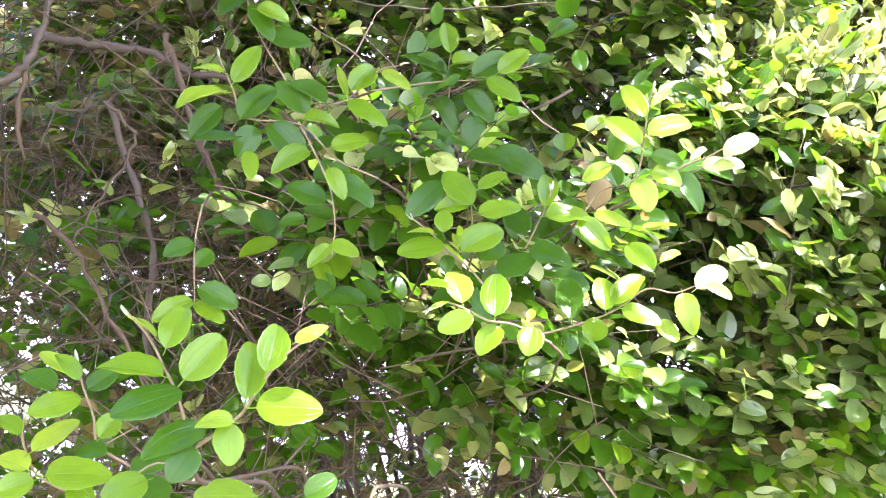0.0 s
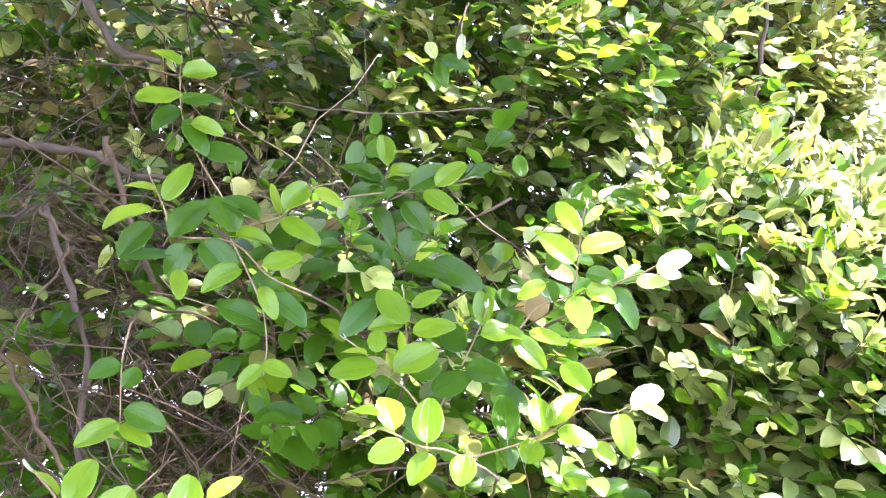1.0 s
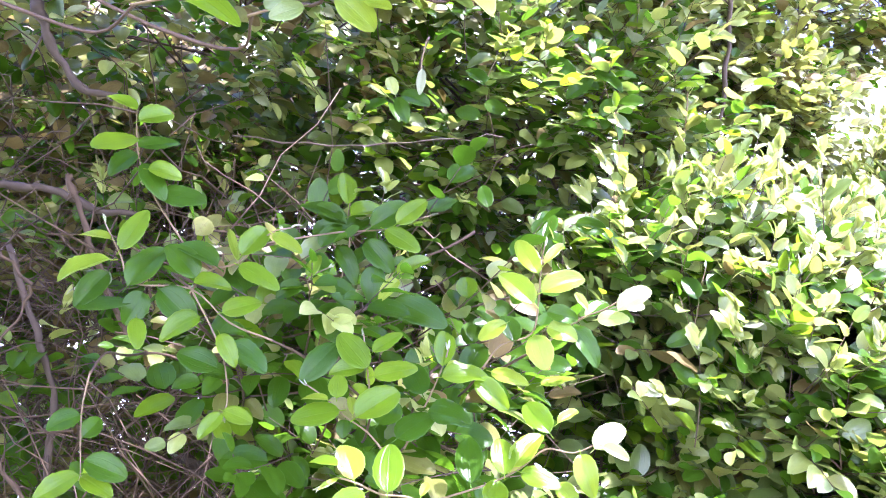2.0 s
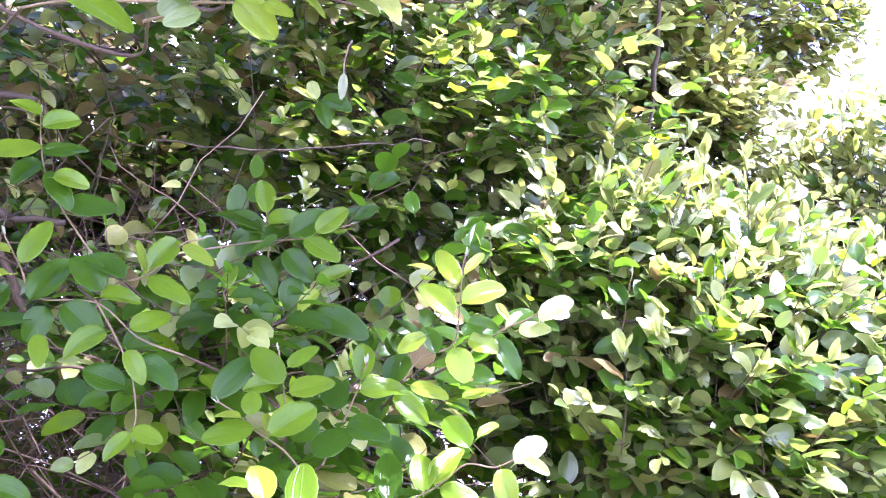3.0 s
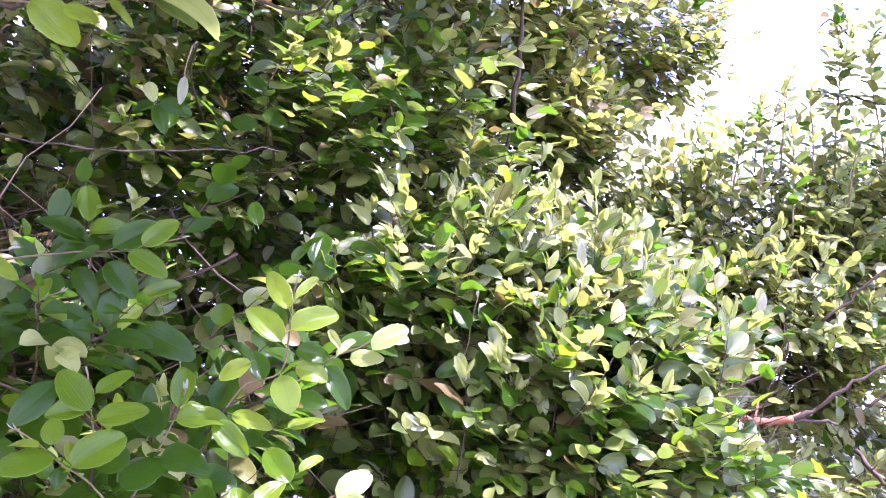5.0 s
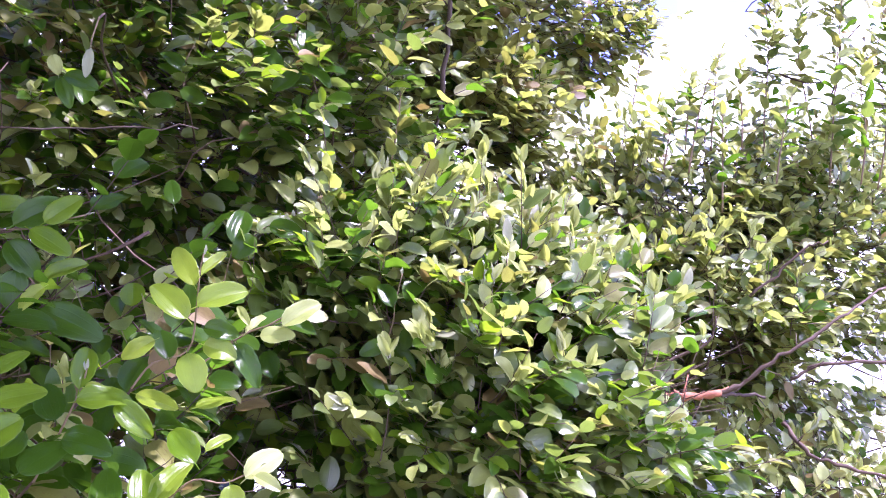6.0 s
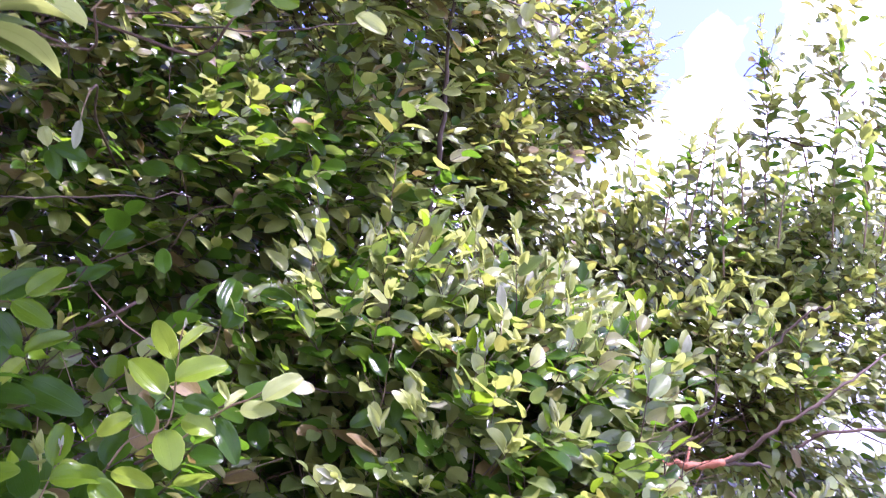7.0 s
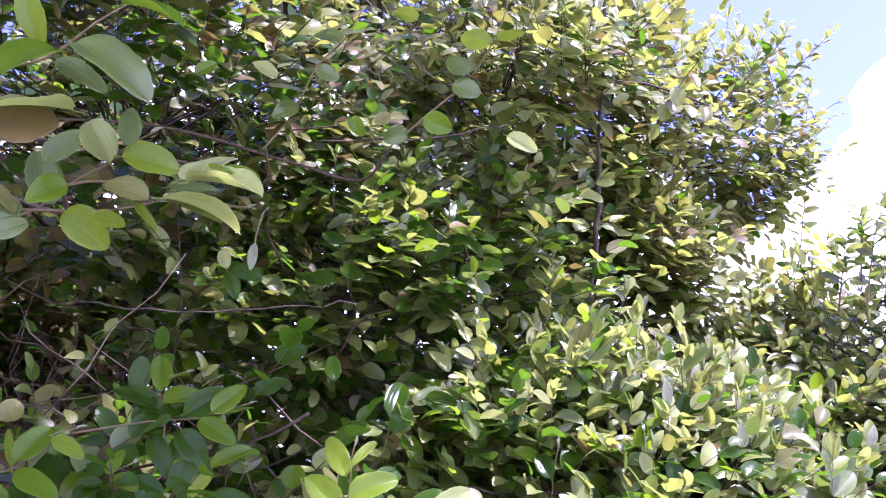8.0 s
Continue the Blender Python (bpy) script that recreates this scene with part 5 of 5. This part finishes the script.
sprig_at([(0.338, 1.719, 2.002), (0.354, 1.690, 2.057), (0.390, 1.663, 2.077), (0.425, 1.636, 2.097)], [
    ((0.348, 1.668, 2.057), (0.375, 1.702, 2.135), 34, 0.82, 5),
    ((0.389, 1.655, 2.075), (0.438, 1.668, 2.115), 34, 0.97, 0),
    ((0.378, 1.641, 2.066), (0.347, 1.632, 2.024), 27, 1.26, 5),
    ((0.406, 1.639, 2.082), (0.463, 1.630, 2.072), 21, 1.02, 5),
    ((0.249, 1.667, 2.122), (0.241, 1.690, 2.177), 33, 0.85, 5),
    ((0.417, 1.681, 1.825), (0.407, 1.704, 1.880), 26, 1.07, 5),
])
sprig_at([(0.766, 1.924, 2.124), (0.776, 1.894, 2.192), (0.779, 1.868, 2.258), (0.782, 1.843, 2.313)], [
    ((0.774, 1.857, 2.218), (0.778, 1.888, 2.310), 31, 0.36, 1),
    ((0.774, 1.842, 2.220), (0.793, 1.855, 2.308), 25, 0.35, 1),
    ((0.772, 1.857, 2.206), (0.743, 1.898, 2.277), 35, 0.43, 1),
    ((0.775, 1.849, 2.210), (0.817, 1.858, 2.271), 31, 0.50, 1),
    ((0.772, 1.872, 2.198), (0.734, 1.905, 2.235), 38, 0.76, 1),
    ((0.778, 1.858, 2.200), (0.821, 1.848, 2.218), 22, 0.98, 1),
    ((0.772, 1.881, 2.175), (0.727, 1.890, 2.164), 31, 1.29, 0),
    ((0.773, 1.857, 2.163), (0.813, 1.831, 2.134), 34, 1.09, 5),
])
sprig_at([(0.681, 1.952, 2.128), (0.682, 1.928, 2.184), (0.684, 1.907, 2.227), (0.679, 1.891, 2.259)], [
    ((0.680, 1.902, 2.195), (0.627, 1.932, 2.213), 48, 1.08, 1),
    ((0.677, 1.903, 2.201), (0.653, 1.919, 2.239), 27, 0.70, 1),
    ((0.681, 1.896, 2.206), (0.702, 1.908, 2.251), 32, 0.64, 1),
    ((0.681, 1.886, 2.195), (0.727, 1.878, 2.203), 34, 1.04, 1),
    ((0.681, 1.922, 2.176), (0.639, 1.919, 2.145), 33, 0.96, 0),
    ((0.682, 1.910, 2.179), (0.727, 1.888, 2.153), 34, 0.92, 0),
])
sprig_at([(0.931, 1.903, 2.113), (0.923, 1.882, 2.170), (0.923, 1.858, 2.226), (0.916, 1.842, 2.259)], [
    ((0.918, 1.857, 2.188), (0.888, 1.899, 2.245), 37, 0.58, 1),
    ((0.916, 1.844, 2.197), (0.908, 1.856, 2.256), 22, 0.53, 1),
    ((0.919, 1.842, 2.197), (0.954, 1.844, 2.238), 30, 0.63, 1),
    ((0.922, 1.850, 2.184), (0.969, 1.838, 2.198), 34, 1.00, 1),
    ((0.915, 1.853, 2.162), (0.864, 1.885, 2.178), 43, 1.05, 1),
    ((0.925, 1.874, 2.162), (0.972, 1.837, 2.136), 41, 0.93, 0),
])
sprig_at([(1.032, 1.895, 2.089), (1.024, 1.874, 2.147), (1.023, 1.853, 2.192), (1.023, 1.833, 2.237)], [
    ((1.010, 1.833, 2.161), (1.010, 1.868, 2.232), 34, 0.46, 1),
    ((1.016, 1.840, 2.173), (1.039, 1.844, 2.250), 22, 0.45, 1),
    ((1.022, 1.847, 2.165), (1.065, 1.833, 2.189), 24, 0.95, 1),
    ((1.009, 1.840, 2.148), (0.972, 1.865, 2.168), 32, 1.06, 1),
    ((1.023, 1.867, 2.133), (1.062, 1.844, 2.116), 29, 1.14, 0),
])
sprig_at([(0.699, 2.007, 2.335), (0.720, 1.975, 2.398), (0.732, 1.951, 2.437), (0.739, 1.930, 2.472)], [
    ((0.720, 1.942, 2.406), (0.740, 1.952, 2.485), 27, 0.41, 1),
    ((0.720, 1.933, 2.410), (0.770, 1.951, 2.479), 37, 0.42, 1),
    ((0.713, 1.932, 2.396), (0.689, 1.956, 2.454), 31, 0.58, 1),
    ((0.721, 1.946, 2.401), (0.774, 1.950, 2.429), 43, 0.91, 1),
    ((0.712, 1.951, 2.389), (0.676, 1.966, 2.422), 26, 0.88, 1),
    ((0.708, 1.965, 2.374), (0.762, 1.948, 2.366), 36, 1.07, 0),
    ((0.706, 1.983, 2.367), (0.658, 1.997, 2.375), 24, 1.00, 0),
])
sprig_at([(1.068, 1.796, 1.754), (1.040, 1.780, 1.821), (1.029, 1.765, 1.854), (1.040, 1.744, 1.885)], [
    ((1.020, 1.745, 1.852), (0.986, 1.742, 1.803), 24, 0.83, 2),
    ((1.028, 1.752, 1.841), (1.072, 1.738, 1.856), 26, 1.11, 1),
    ((1.026, 1.745, 1.824), (1.069, 1.715, 1.807), 28, 0.98, 1),
    ((1.021, 1.756, 1.808), (0.970, 1.767, 1.788), 32, 1.08, 5),
    ((1.132, 1.691, 1.906), (1.127, 1.720, 1.946), 34, 1.15, 5),
    ((1.030, 1.725, 1.883), (1.057, 1.724, 1.916), 24, 0.90, 1),
])
sprig_at([(0.126, 1.448, 2.348), (0.119, 1.442, 2.316), (0.117, 1.432, 2.292)], [
    ((0.118, 1.412, 2.283), (0.113, 1.411, 2.239), 22, 0.60, 4),
    ((0.074, 1.444, 2.251), (0.062, 1.455, 2.293), 32, 0.81, 1),
    ((0.083, 1.429, 2.246), (0.131, 1.421, 2.229), 39, 1.06, 5),
    ((0.078, 1.436, 2.244), (0.093, 1.423, 2.197), 32, 0.84, 5),
    ((-0.145, 1.512, 2.124), (-0.178, 1.512, 2.133), 39, 1.07, 1),
])
